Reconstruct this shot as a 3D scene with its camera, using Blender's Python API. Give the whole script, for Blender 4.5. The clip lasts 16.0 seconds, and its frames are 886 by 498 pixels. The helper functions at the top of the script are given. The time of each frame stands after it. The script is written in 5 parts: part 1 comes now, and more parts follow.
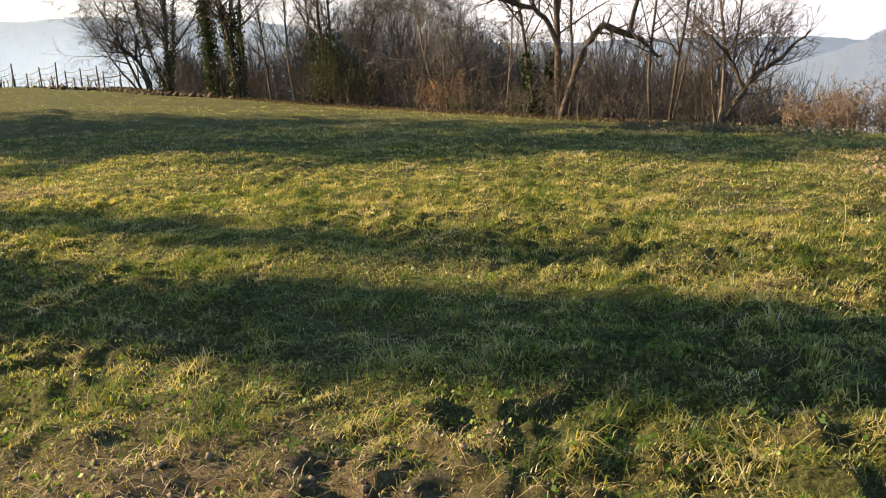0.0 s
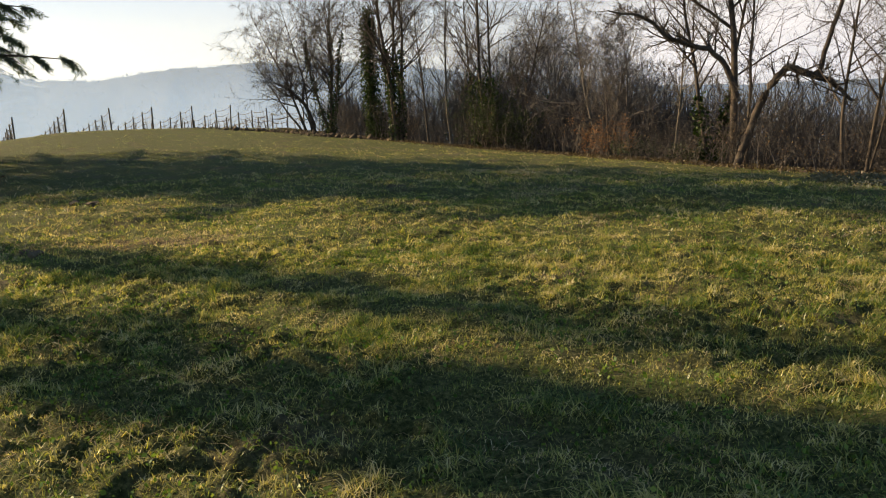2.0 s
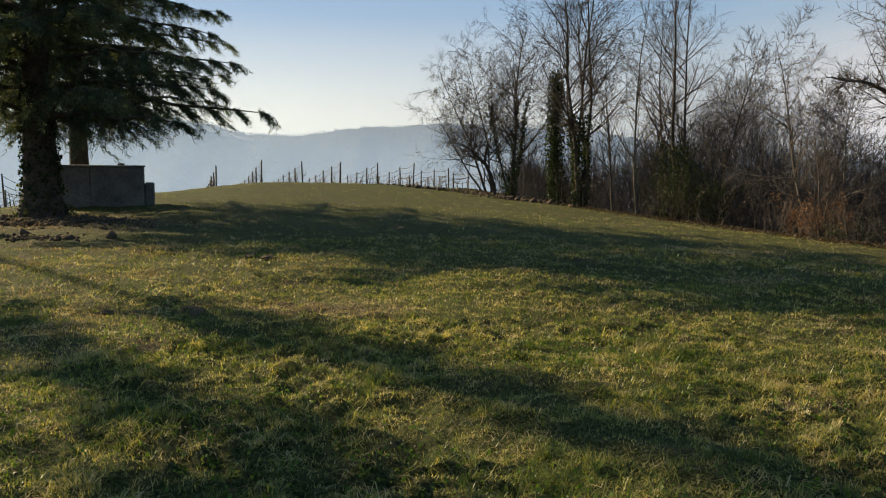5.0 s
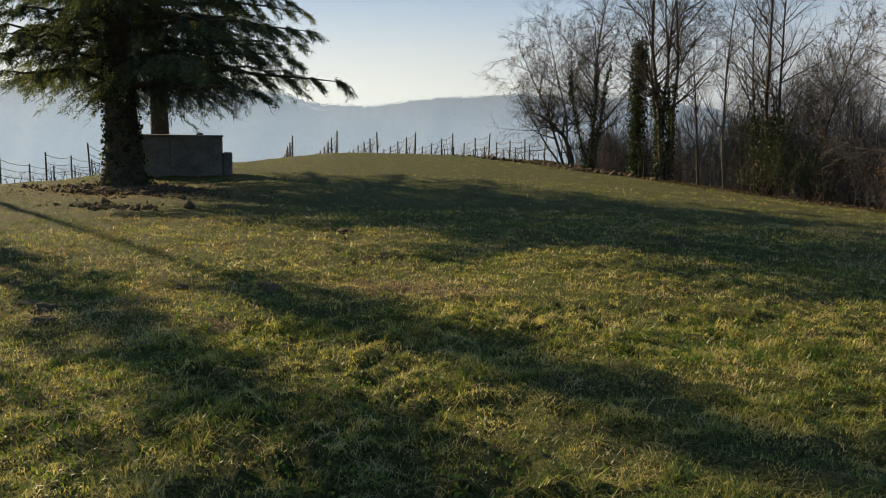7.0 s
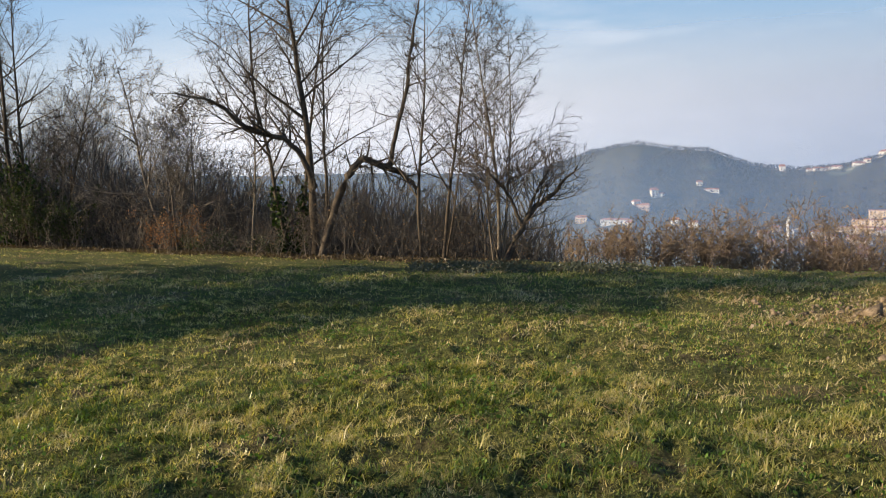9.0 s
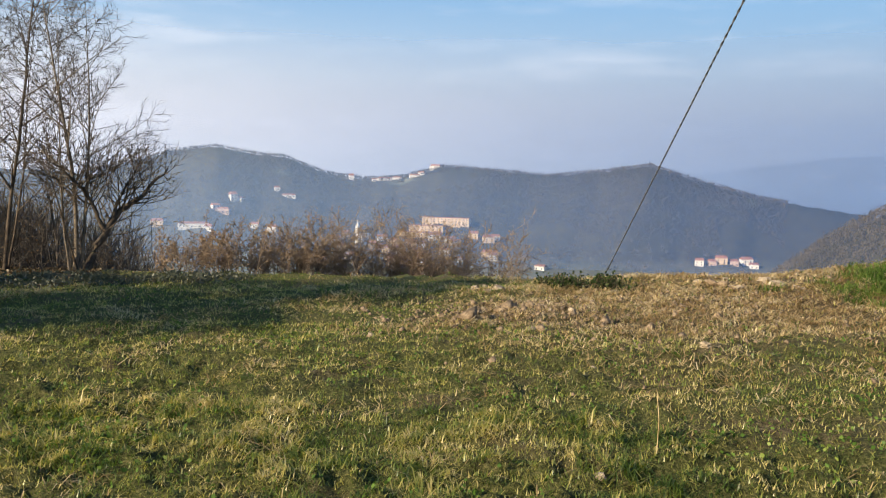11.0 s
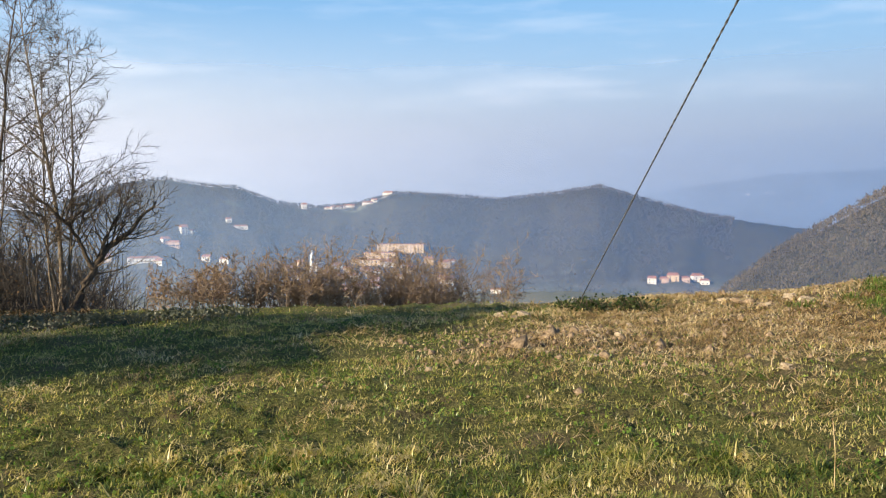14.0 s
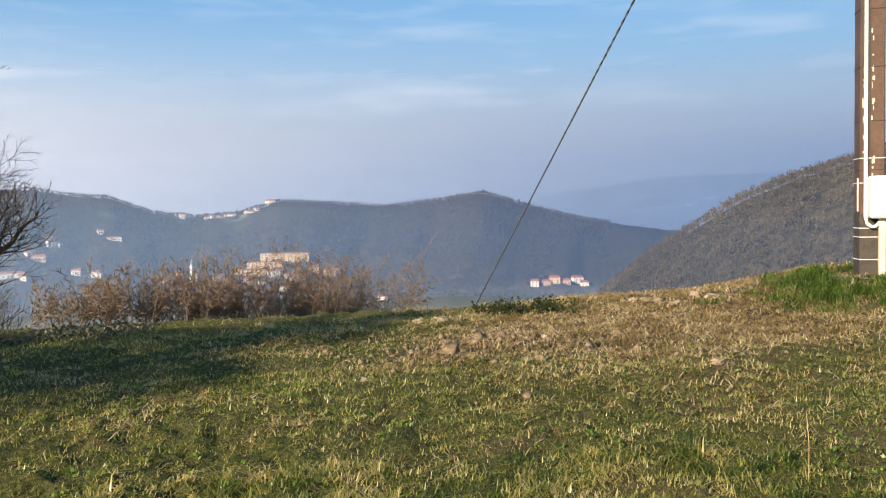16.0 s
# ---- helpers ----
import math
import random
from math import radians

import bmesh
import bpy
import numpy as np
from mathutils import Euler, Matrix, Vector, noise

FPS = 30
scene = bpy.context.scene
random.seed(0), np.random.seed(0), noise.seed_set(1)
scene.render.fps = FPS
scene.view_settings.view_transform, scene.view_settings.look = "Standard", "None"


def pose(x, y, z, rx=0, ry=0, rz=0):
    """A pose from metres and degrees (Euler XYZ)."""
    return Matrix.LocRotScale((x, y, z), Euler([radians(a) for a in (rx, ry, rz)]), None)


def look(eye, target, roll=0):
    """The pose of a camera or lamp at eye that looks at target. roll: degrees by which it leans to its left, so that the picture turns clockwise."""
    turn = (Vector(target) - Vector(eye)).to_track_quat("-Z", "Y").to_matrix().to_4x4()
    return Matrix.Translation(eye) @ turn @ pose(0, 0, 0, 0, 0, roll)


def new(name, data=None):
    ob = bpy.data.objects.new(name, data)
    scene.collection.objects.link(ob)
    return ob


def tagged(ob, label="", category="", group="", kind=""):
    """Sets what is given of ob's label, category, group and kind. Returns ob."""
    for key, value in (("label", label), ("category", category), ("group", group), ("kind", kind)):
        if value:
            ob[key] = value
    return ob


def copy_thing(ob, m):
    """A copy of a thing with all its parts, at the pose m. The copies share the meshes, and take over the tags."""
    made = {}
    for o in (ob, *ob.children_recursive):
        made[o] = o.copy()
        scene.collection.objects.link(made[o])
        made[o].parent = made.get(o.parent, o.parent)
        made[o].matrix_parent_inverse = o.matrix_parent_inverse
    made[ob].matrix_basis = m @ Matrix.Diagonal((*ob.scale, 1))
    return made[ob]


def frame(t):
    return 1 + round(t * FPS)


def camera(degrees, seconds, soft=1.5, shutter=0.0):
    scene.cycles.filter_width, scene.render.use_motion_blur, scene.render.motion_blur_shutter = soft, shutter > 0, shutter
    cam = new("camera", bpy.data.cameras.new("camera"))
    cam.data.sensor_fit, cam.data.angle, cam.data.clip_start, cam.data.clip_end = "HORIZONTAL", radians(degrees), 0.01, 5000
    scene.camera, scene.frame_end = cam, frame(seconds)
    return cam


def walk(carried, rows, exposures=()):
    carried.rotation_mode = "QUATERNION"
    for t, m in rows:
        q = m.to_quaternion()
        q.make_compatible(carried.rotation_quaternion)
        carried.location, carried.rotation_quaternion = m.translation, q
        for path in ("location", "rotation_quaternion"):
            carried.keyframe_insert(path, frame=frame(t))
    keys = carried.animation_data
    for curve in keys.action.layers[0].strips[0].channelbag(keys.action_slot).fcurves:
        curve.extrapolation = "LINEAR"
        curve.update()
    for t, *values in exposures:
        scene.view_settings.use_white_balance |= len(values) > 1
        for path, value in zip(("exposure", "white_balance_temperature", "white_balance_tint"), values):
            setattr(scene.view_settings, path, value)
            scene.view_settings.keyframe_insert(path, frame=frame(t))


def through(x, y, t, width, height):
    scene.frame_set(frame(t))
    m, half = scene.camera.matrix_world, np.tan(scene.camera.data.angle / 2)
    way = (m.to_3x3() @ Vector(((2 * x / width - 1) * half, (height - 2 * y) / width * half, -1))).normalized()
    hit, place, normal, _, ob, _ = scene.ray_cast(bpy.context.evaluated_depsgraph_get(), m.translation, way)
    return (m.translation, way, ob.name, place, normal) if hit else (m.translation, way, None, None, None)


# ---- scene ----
cam = camera(58.34, 16.0, soft=1.1)
PATH = [
    (0.0, (-0.000, 0.000, 1.550), (-0.157, 9.690, -0.915), -1.50),
    (0.5, (0.005, 0.167, 1.550), (-0.298, 9.886, -0.783), -1.69),
    (1.0, (-0.078, 0.469, 1.542), (-1.533, 10.092, -0.757), -0.08),
    (1.5, (-0.274, 0.687, 1.571), (-2.027, 10.370, -0.206), 0.29),
    (2.0, (-0.374, 0.857, 1.584), (-2.342, 10.472, -0.335), -1.57),
    (2.5, (-0.412, 1.116, 1.605), (-2.622, 10.722, -0.085), -3.82),
    (3.0, (-0.466, 1.333, 1.619), (-1.237, 11.196, 0.159), -2.48),
    (3.5, (-0.647, 1.603, 1.618), (-0.668, 11.536, 0.466), 0.70),
    (4.0, (-0.790, 1.662, 1.628), (-2.878, 11.372, 0.468), 0.25),
    (4.5, (-0.828, 1.877, 1.621), (-4.371, 11.164, 0.526), 0.00),
    (5.0, (-0.908, 2.023, 1.587), (-4.940, 11.103, 0.452), 0.82),
    (5.2, (-0.976, 2.084, 1.584), (-5.225, 11.071, 0.493), 0.85),
    (7.3, (-1.344, 2.529, 1.558), (-6.146, 11.161, -0.004), 0.90),
    (7.5, (-1.352, 2.540, 1.572), (-5.284, 11.614, 0.089), 0.40),
    (8.0, (-1.358, 2.683, 1.561), (-3.087, 12.463, 0.391), -0.74),
    (8.5, (-1.267, 2.815, 1.567), (-0.561, 12.743, 0.598), -0.76),
    (9.0, (-1.247, 2.939, 1.566), (2.289, 12.246, 0.635), -0.92),
    (9.5, (-1.269, 3.143, 1.586), (4.651, 11.131, 0.519), -1.98),
    (9.7, (-1.259, 3.203, 1.580), (5.296, 10.660, 0.391), -1.64),
    (11.8, (-1.303, 3.790, 1.605), (6.472, 10.028, 0.801), 1.42),
    (12.0, (-1.340, 3.861, 1.610), (6.081, 10.531, 0.958), 1.44),
    (12.5, (-1.359, 4.101, 1.596), (5.372, 11.490, 1.319), 1.60),
    (13.0, (-1.454, 4.327, 1.570), (5.142, 11.819, 0.963), 1.14),
    (13.5, (-1.606, 4.462, 1.583), (5.768, 11.166, 0.759), 0.46),
    (14.0, (-1.614, 4.538, 1.572), (6.453, 10.423, 1.039), -0.31),
    (14.5, (-1.566, 4.686, 1.562), (6.704, 10.302, 1.285), -1.17),
    (15.0, (-1.615, 4.784, 1.554), (6.883, 10.036, 1.089), -0.27),
    (15.5, (-1.678, 4.963, 1.555), (7.049, 9.828, 1.135), -0.78),
    (16.0, (-1.711, 5.019, 1.553), (7.120, 9.687, 1.089), -1.09),
]
walk(cam, [(t, look(eye, target, roll)) for t, eye, target, roll in PATH], exposures=[(0.0, 1.62, 7450, 14), (0.5, 1.87, 7400, 14), (1.0, 1.67, 7350, 13), (1.5, 1.37, 7300, 13), (2.0, 1.00, 7250, 12), (2.5, 1.24, 7200, 12), (3.0, 0.72, 7050, 11), (3.5, 0.86, 7000, 10), (4.0, 0.94, 6950, 10), (4.5, 0.64, 6850, 10), (5.0, 0.62, 6850, 10), (7.3, 0.58, 6900, 10), (8.0, 0.82, 6750, 10), (8.5, 0.66, 6550, 10), (9.0, 0.97, 6480, 10), (9.5, 1.10, 6430, 10), (12.0, 1.07, 6420, 10), (12.5, 1.22, 6420, 10), (13.1, 1.09, 6420, 10), (14.0, 1.22, 6420, 10), (14.5, 1.06, 6420, 10), (15.0, 1.05, 6420, 10), (16.0, 1.06, 6420, 10)])

# ---- light ----
SUN_AZ, SUN_EL = 79.0, 21.0          # degrees to the left of +y, and above the horizon
world = bpy.data.worlds.new("sky")
scene.world = world
world.use_nodes = True


def wire(tree, a, b):
    tree.links.new(a, b)


def node(tree, kind, **values):
    n = tree.nodes.new(kind)
    for key, value in values.items():
        if key in n.inputs:
            n.inputs[key].default_value = value
    return n


def math_node(tree, op, a, b=None, clamp=False):
    n = tree.nodes.new("ShaderNodeMath")
    n.operation, n.use_clamp = op, clamp
    for i, v in enumerate((a, b)):
        if v is None:
            continue
        if isinstance(v, (int, float)):
            n.inputs[i].default_value = v
        else:
            wire(tree, v, n.inputs[i])
    return n.outputs[0]


def mix_node(tree, fac, a, b):
    n = tree.nodes.new("ShaderNodeMix")
    n.data_type = "RGBA"
    for socket, v in ((n.inputs[0], fac), (n.inputs[6], a), (n.inputs[7], b)):
        if isinstance(v, (int, float)):
            socket.default_value = v
        elif isinstance(v, tuple):
            socket.default_value = (*v, 1)
        else:
            wire(tree, v, socket)
    return n.outputs[2]


def ramp_node(tree, fac, stops):
    n = tree.nodes.new("ShaderNodeValToRGB")
    e = n.color_ramp.elements
    while len(e) < len(stops):
        e.new(0.5)
    for k, (p, c) in enumerate(stops):
        e[k].position = p
        e[k].color = (*c, 1) if isinstance(c, tuple) else (c, c, c, 1)
    wire(tree, fac, n.inputs[0])
    return n.outputs[0]


def noise_node(tree, scale, detail=3.0, rough=0.5, vector=None, out=0):
    n = node(tree, "ShaderNodeTexNoise", Scale=scale, Detail=detail, Roughness=rough)
    if vector is not None:
        wire(tree, vector, n.inputs["Vector"])
    return n.outputs[out]


wt = world.node_tree
wt.nodes.clear()
sky = wt.nodes.new("ShaderNodeTexSky")
sky.sky_type, sky.sun_disc = "NISHITA", False
sky.sun_elevation, sky.sun_rotation = radians(SUN_EL), radians(-SUN_AZ)
sky.altitude, sky.air_density, sky.dust_density, sky.ozone_density = 300, 1.2, 0.2, 4.0
coord = wt.nodes.new("ShaderNodeTexCoord")
sep = wt.nodes.new("ShaderNodeSeparateXYZ")
wire(wt, coord.outputs["Generated"], sep.inputs[0])
# streaks of thin high cloud, flattened towards the horizon
stretch = wt.nodes.new("ShaderNodeMapping")
stretch.inputs["Scale"].default_value = (2.2, 2.2, 15.0)
wire(wt, coord.outputs["Generated"], stretch.inputs[0])
streak = noise_node(wt, 2.3, 6.0, 0.55, stretch.outputs[0])
streak = ramp_node(wt, streak, [(0.50, 0.0), (0.74, 1.0)])
low = ramp_node(wt, sep.outputs[2], [(0.08, 0.0), (0.14, 1.0), (0.20, 0.55), (0.36, 0.12)])
# the haze glows warm below the sun and turns lavender away from it
sunward = math_node(wt, "ADD", math_node(wt, "MULTIPLY", sep.outputs[0], -0.5), 0.5)
glow = ramp_node(wt, sunward, [(0.40, 0.0), (0.80, 1.0)])
cloud_fac = math_node(wt, "MULTIPLY", math_node(wt, "MULTIPLY", streak, low), ramp_node(wt, sunward, [(0.30, 0.5), (0.58, 0.04)]))
warm_side = ramp_node(wt, sep.outputs[2], [(0.0, (1.0, 0.97, 0.78)), (0.045, (0.96, 0.95, 0.80)), (0.10, (0.68, 0.77, 0.83)), (0.17, (0.38, 0.56, 0.82)), (0.40, (0.24, 0.43, 0.76))])
cool_side = ramp_node(wt, sep.outputs[2], [(0.0, (0.325, 0.328, 0.385)), (0.055, (0.345, 0.350, 0.405)), (0.09, (0.41, 0.44, 0.49)), (0.13, (0.385, 0.49, 0.60)), (0.18, (0.27, 0.455, 0.66)), (0.30, (0.165, 0.38, 0.67))])
air = wt.nodes.new("ShaderNodeMix")
air.data_type, air.blend_type = "RGBA", "MULTIPLY"
air.inputs[0].default_value = 1.0
wire(wt, mix_node(wt, glow, cool_side, warm_side), air.inputs[6])
air.inputs[7].default_value = (8.0, 8.0, 8.0, 1)
haze_fac = ramp_node(wt, sep.outputs[2], [(0.0, 0.95), (0.25, 0.88), (0.5, 0.4), (1.0, 0.2)])
hazy = mix_node(wt, haze_fac, sky.outputs[0], air.outputs[2])
clouded = mix_node(wt, cloud_fac, hazy, (6.6, 6.9, 7.4))
bg = node(wt, "ShaderNodeBackground", Strength=0.072)
wire(wt, clouded, bg.inputs[0])
wout = wt.nodes.new("ShaderNodeOutputWorld")
wire(wt, bg.outputs[0], wout.inputs[0])

sun_data = bpy.data.lights.new("sun", "SUN")
sun_data.energy, sun_data.angle, sun_data.color = 5.0, radians(0.55), (1.0, 0.83, 0.58)
sun = new("sun", sun_data)
sa, se = radians(SUN_AZ), radians(SUN_EL)
sun.matrix_world = look((-math.sin(sa) * 60, math.cos(sa) * 60, 40), (-math.sin(sa) * (60 - math.cos(se) * 30), math.cos(sa) * (60 - math.cos(se) * 30), 40 - math.sin(se) * 30))


# ---- materials ----
def material(name, rough=0.9, spec=0.2):
    m = bpy.data.materials.new(name)
    m.use_nodes = True
    t = m.node_tree
    b = t.nodes["Principled BSDF"]
    b.inputs["Roughness"].default_value = rough
    b.inputs["Specular IOR Level"].default_value = spec
    return m, t, b


def position(t):
    return t.nodes.new("ShaderNodeNewGeometry").outputs["Position"]


def bump(t, b, height, strength, distance):
    n = node(t, "ShaderNodeBump", Strength=strength, Distance=distance)
    wire(t, height, n.inputs["Height"])
    wire(t, n.outputs[0], b.inputs["Normal"])


def two_tone(name, dark, light, scale, rough=0.9, spec=0.2, grain=6.0, relief=0.5, depth=0.02):
    """Two colours mixed by coarse and fine noise, with relief."""
    m, t, b = material(name, rough, spec)
    p = position(t)
    coarse, fine = noise_node(t, scale, 4, 0.6, p), noise_node(t, scale * grain, 5, 0.65, p)
    both = math_node(t, "ADD", math_node(t, "MULTIPLY", coarse, 0.55), math_node(t, "MULTIPLY", fine, 0.45))
    wire(t, ramp_node(t, both, [(0.36, dark), (0.64, light)]), b.inputs["Base Color"])
    bump(t, b, fine, relief, depth)
    return m


def leafy(name, stops, patch_scale, through=0.4, gloss=0.012):
    """Thin leaves or blades: colour varies from piece to piece and in patches; light passes through them."""
    m = bpy.data.materials.new(name)
    m.use_nodes = True
    t = m.node_tree
    t.nodes.clear()
    g = t.nodes.new("ShaderNodeNewGeometry")
    n = noise_node(t, patch_scale, 3, 0.6, g.outputs["Position"])
    n = math_node(t, "ADD", math_node(t, "MULTIPLY", n, 0.5), math_node(t, "MULTIPLY", noise_node(t, patch_scale * 3.6, 2, 0.5, g.outputs["Position"]), 0.5))
    v = math_node(t, "ADD", math_node(t, "MULTIPLY", n, 3.1), math_node(t, "MULTIPLY", g.outputs["Random Per Island"], 0.52))
    v = math_node(t, "SUBTRACT", v, 1.34)
    col = ramp_node(t, v, stops)
    d = node(t, "ShaderNodeBsdfDiffuse")
    tr = node(t, "ShaderNodeBsdfTranslucent")
    gl = node(t, "ShaderNodeBsdfGlossy", Roughness=0.38)
    gl.inputs[0].default_value = (0.9, 0.9, 0.85, 1)
    wire(t, col, d.inputs[0])
    warm = t.nodes.new("ShaderNodeMix")
    warm.data_type, warm.blend_type = "RGBA", "MULTIPLY"
    warm.inputs[0].default_value = 1.0
    wire(t, col, warm.inputs[6])
    warm.inputs[7].default_value = (1.5, 1.45, 0.7, 1)
    wire(t, warm.outputs[2], tr.inputs[0])
    m1, m2 = node(t, "ShaderNodeMixShader", Fac=through), node(t, "ShaderNodeMixShader", Fac=gloss)
    wire(t, d.outputs[0], m1.inputs[1])
    wire(t, tr.outputs[0], m1.inputs[2])
    wire(t, m1.outputs[0], m2.inputs[1])
    wire(t, gl.outputs[0], m2.inputs[2])
    o = t.nodes.new("ShaderNodeOutputMaterial")
    wire(t, m2.outputs[0], o.inputs[0])
    return m


def ground_material():
    """Turf and soil near by; woods, meadows and fields far down in the valley."""
    m, t, b = material("ground", 0.95, 0.1)
    p = position(t)
    s = t.nodes.new("ShaderNodeSeparateXYZ")
    wire(t, p, s.inputs[0])
    soil_n = noise_node(t, 16.0, 8, 0.75, p)
    soil = ramp_node(t, soil_n, [(0.34, (0.035, 0.025, 0.016)), (0.52, (0.15, 0.11, 0.068)), (0.70, (0.34, 0.265, 0.17))])
    turf_n = noise_node(t, 34.0, 6, 0.75, p)
    turf = ramp_node(t, turf_n, [(0.34, (0.022, 0.026, 0.010)), (0.52, (0.105, 0.110, 0.034)), (0.70, (0.30, 0.260, 0.11))])
    patch = ramp_node(t, noise_node(t, 0.9, 4, 0.6, p), [(0.54, 0.0), (0.70, 0.85)])
    for (hx, hy), (wx, wy) in (((9.0, 7.2), (4.2, 2.6)), ((6.5, 8.8), (1.6, 0.9)), ((-5.5, 9.2), (1.0, 0.35)), ((-0.9, 2.4), (1.5, 0.7)), ((-18.0, 16.6), (4.0, 2.0))):
        spot = t.nodes.new("ShaderNodeMapping")
        spot.vector_type = "POINT"
        spot.inputs["Location"].default_value = (-hx / wx, -hy / wy, 0)
        spot.inputs["Scale"].default_value = (1 / wx, 1 / wy, 0)
        wire(t, p, spot.inputs[0])
        far_off = t.nodes.new("ShaderNodeVectorMath")
        far_off.operation = "LENGTH"
        wire(t, spot.outputs[0], far_off.inputs[0])
        worn = math_node(t, "ADD", far_off.outputs["Value"], math_node(t, "MULTIPLY", noise_node(t, 2.5, 4, 0.6, p), 0.9))
        patch = math_node(t, "MAXIMUM", patch, ramp_node(t, math_node(t, "DIVIDE", worn, 2.0), [(0.45, 0.9), (0.85, 0.0)]))
    near = mix_node(t, patch, turf, soil)
    wood_n = noise_node(t, 0.09, 6, 0.75, p)
    wood = ramp_node(t, wood_n, [(0.32, (0.026, 0.027, 0.018)), (0.55, (0.075, 0.066, 0.044)), (0.72, (0.12, 0.105, 0.07))])
    field = ramp_node(t, noise_node(t, 0.011, 2, 0.4, p), [(0.45, (0.155, 0.160, 0.108)), (0.6, (0.25, 0.22, 0.16))])
    flat = ramp_node(t, math_node(t, "DIVIDE", math_node(t, "ADD", s.outputs[2], 112.0), 60.0), [(0.15, 1.0), (0.5, 0.0)])
    clearing = ramp_node(t, noise_node(t, 0.006, 3, 0.5, p), [(0.655, 0.0), (0.70, 1.0)])
    far = mix_node(t, math_node(t, "MAXIMUM", flat, clearing), wood, field)
    d = t.nodes.new("ShaderNodeVectorMath")
    d.operation = "LENGTH"
    wire(t, p, d.inputs[0])
    is_far = ramp_node(t, math_node(t, "DIVIDE", d.outputs["Value"], 200.0), [(0.35, 0.0), (0.6, 1.0)])
    wire(t, mix_node(t, is_far, near, far), b.inputs["Base Color"])
    bump(t, b, math_node(t, "ADD", soil_n, turf_n), 1.0, 0.06)
    return m


GROUND = ground_material()
BARK = two_tone("bark", (0.028, 0.022, 0.017), (0.12, 0.092, 0.066), 5.0, 0.9, 0.15)
BARK_PALE = two_tone("pale_bark", (0.07, 0.056, 0.042), (0.21, 0.17, 0.125), 6.0, 0.85, 0.2)
BARK_RUSSET = two_tone("russet_bark", (0.060, 0.051, 0.043), (0.178, 0.147, 0.116), 4.0, 0.85, 0.2)
BARK_FAR = two_tone("wood_bark", (0.034, 0.030, 0.027), (0.105, 0.090, 0.077), 3.0, 0.95, 0.1)
FAR_CROWN = two_tone("far_crowns", (0.038, 0.034, 0.025), (0.118, 0.096, 0.070), 0.018, 0.95, 0.05, 10.0, 0.0)
# bark paled so that distance haze is in the twig colour itself
BARK_HAZED = two_tone("hazed_twigs", (0.10, 0.09, 0.082), (0.24, 0.212, 0.188), 2.0, 0.95, 0.1)
BUSH = two_tone("bush_twigs", (0.105, 0.074, 0.051), (0.28, 0.198, 0.134), 4.0, 0.85, 0.2)
LITTER = leafy("litter", [(0.2, (0.045, 0.033, 0.022)), (0.6, (0.095, 0.070, 0.046)), (0.95, (0.17, 0.13, 0.085))], 1.5, 0.2)
RUST_LEAF = leafy("rusty_leaves", [(0.2, (0.13, 0.06, 0.03)), (0.6, (0.27, 0.13, 0.065)), (0.95, (0.40, 0.24, 0.13))], 1.0, 0.3)
GRASS = leafy("grass", [(0.08, (0.050, 0.086, 0.012)), (0.34, (0.142, 0.184, 0.036)), (0.55, (0.32, 0.300, 0.078)), (0.74, (0.48, 0.405, 0.16)), (0.97, (0.60, 0.495, 0.28))], 1.7, 0.48, 0.035)
STRAW = leafy("straw", [(0.2, (0.26, 0.17, 0.08)), (0.6, (0.50, 0.375, 0.20)), (0.9, (0.64, 0.52, 0.33))], 1.3, 0.3)
CLOVER = leafy("broad_leaves", [(0.2, (0.05, 0.095, 0.016)), (0.6, (0.105, 0.170, 0.034)), (0.9, (0.19, 0.235, 0.055))], 1.0, 0.3)
NEEDLES = leafy("needles", [(0.2, (0.040, 0.058, 0.036)), (0.6, (0.095, 0.122, 0.076)), (0.95, (0.17, 0.180, 0.110))], 0.5, 0.4)
IVY = leafy("ivy", [(0.2, (0.012, 0.022, 0.007)), (0.6, (0.03, 0.05, 0.014)), (0.95, (0.085, 0.09, 0.035))], 2.0, 0.2)
DRY_LEAF = leafy("dry_leaves", [(0.2, (0.08, 0.050, 0.030)), (0.6, (0.16, 0.10, 0.058)), (0.95, (0.25, 0.17, 0.10))], 1.0, 0.3)
STONE = two_tone("stone", (0.12, 0.09, 0.06), (0.42, 0.34, 0.235), 14.0, 0.9, 0.2, 4.0, 0.6, 0.02)
SOIL = two_tone("dry_soil", (0.080, 0.056, 0.036), (0.30, 0.225, 0.150), 22.0, 0.95, 0.1, 4.0, 0.6, 0.01)
CLOD = two_tone("soil_clod", (0.045, 0.033, 0.022), (0.15, 0.11, 0.07), 12.0, 0.95, 0.1, 4.0, 0.8, 0.02)
CONCRETE = two_tone("concrete", (0.09, 0.086, 0.08), (0.22, 0.21, 0.19), 1.6, 0.9, 0.2, 9.0, 0.3, 0.01)
POST_WOOD = two_tone("post_wood", (0.06, 0.05, 0.04), (0.17, 0.14, 0.11), 4.0, 0.85)


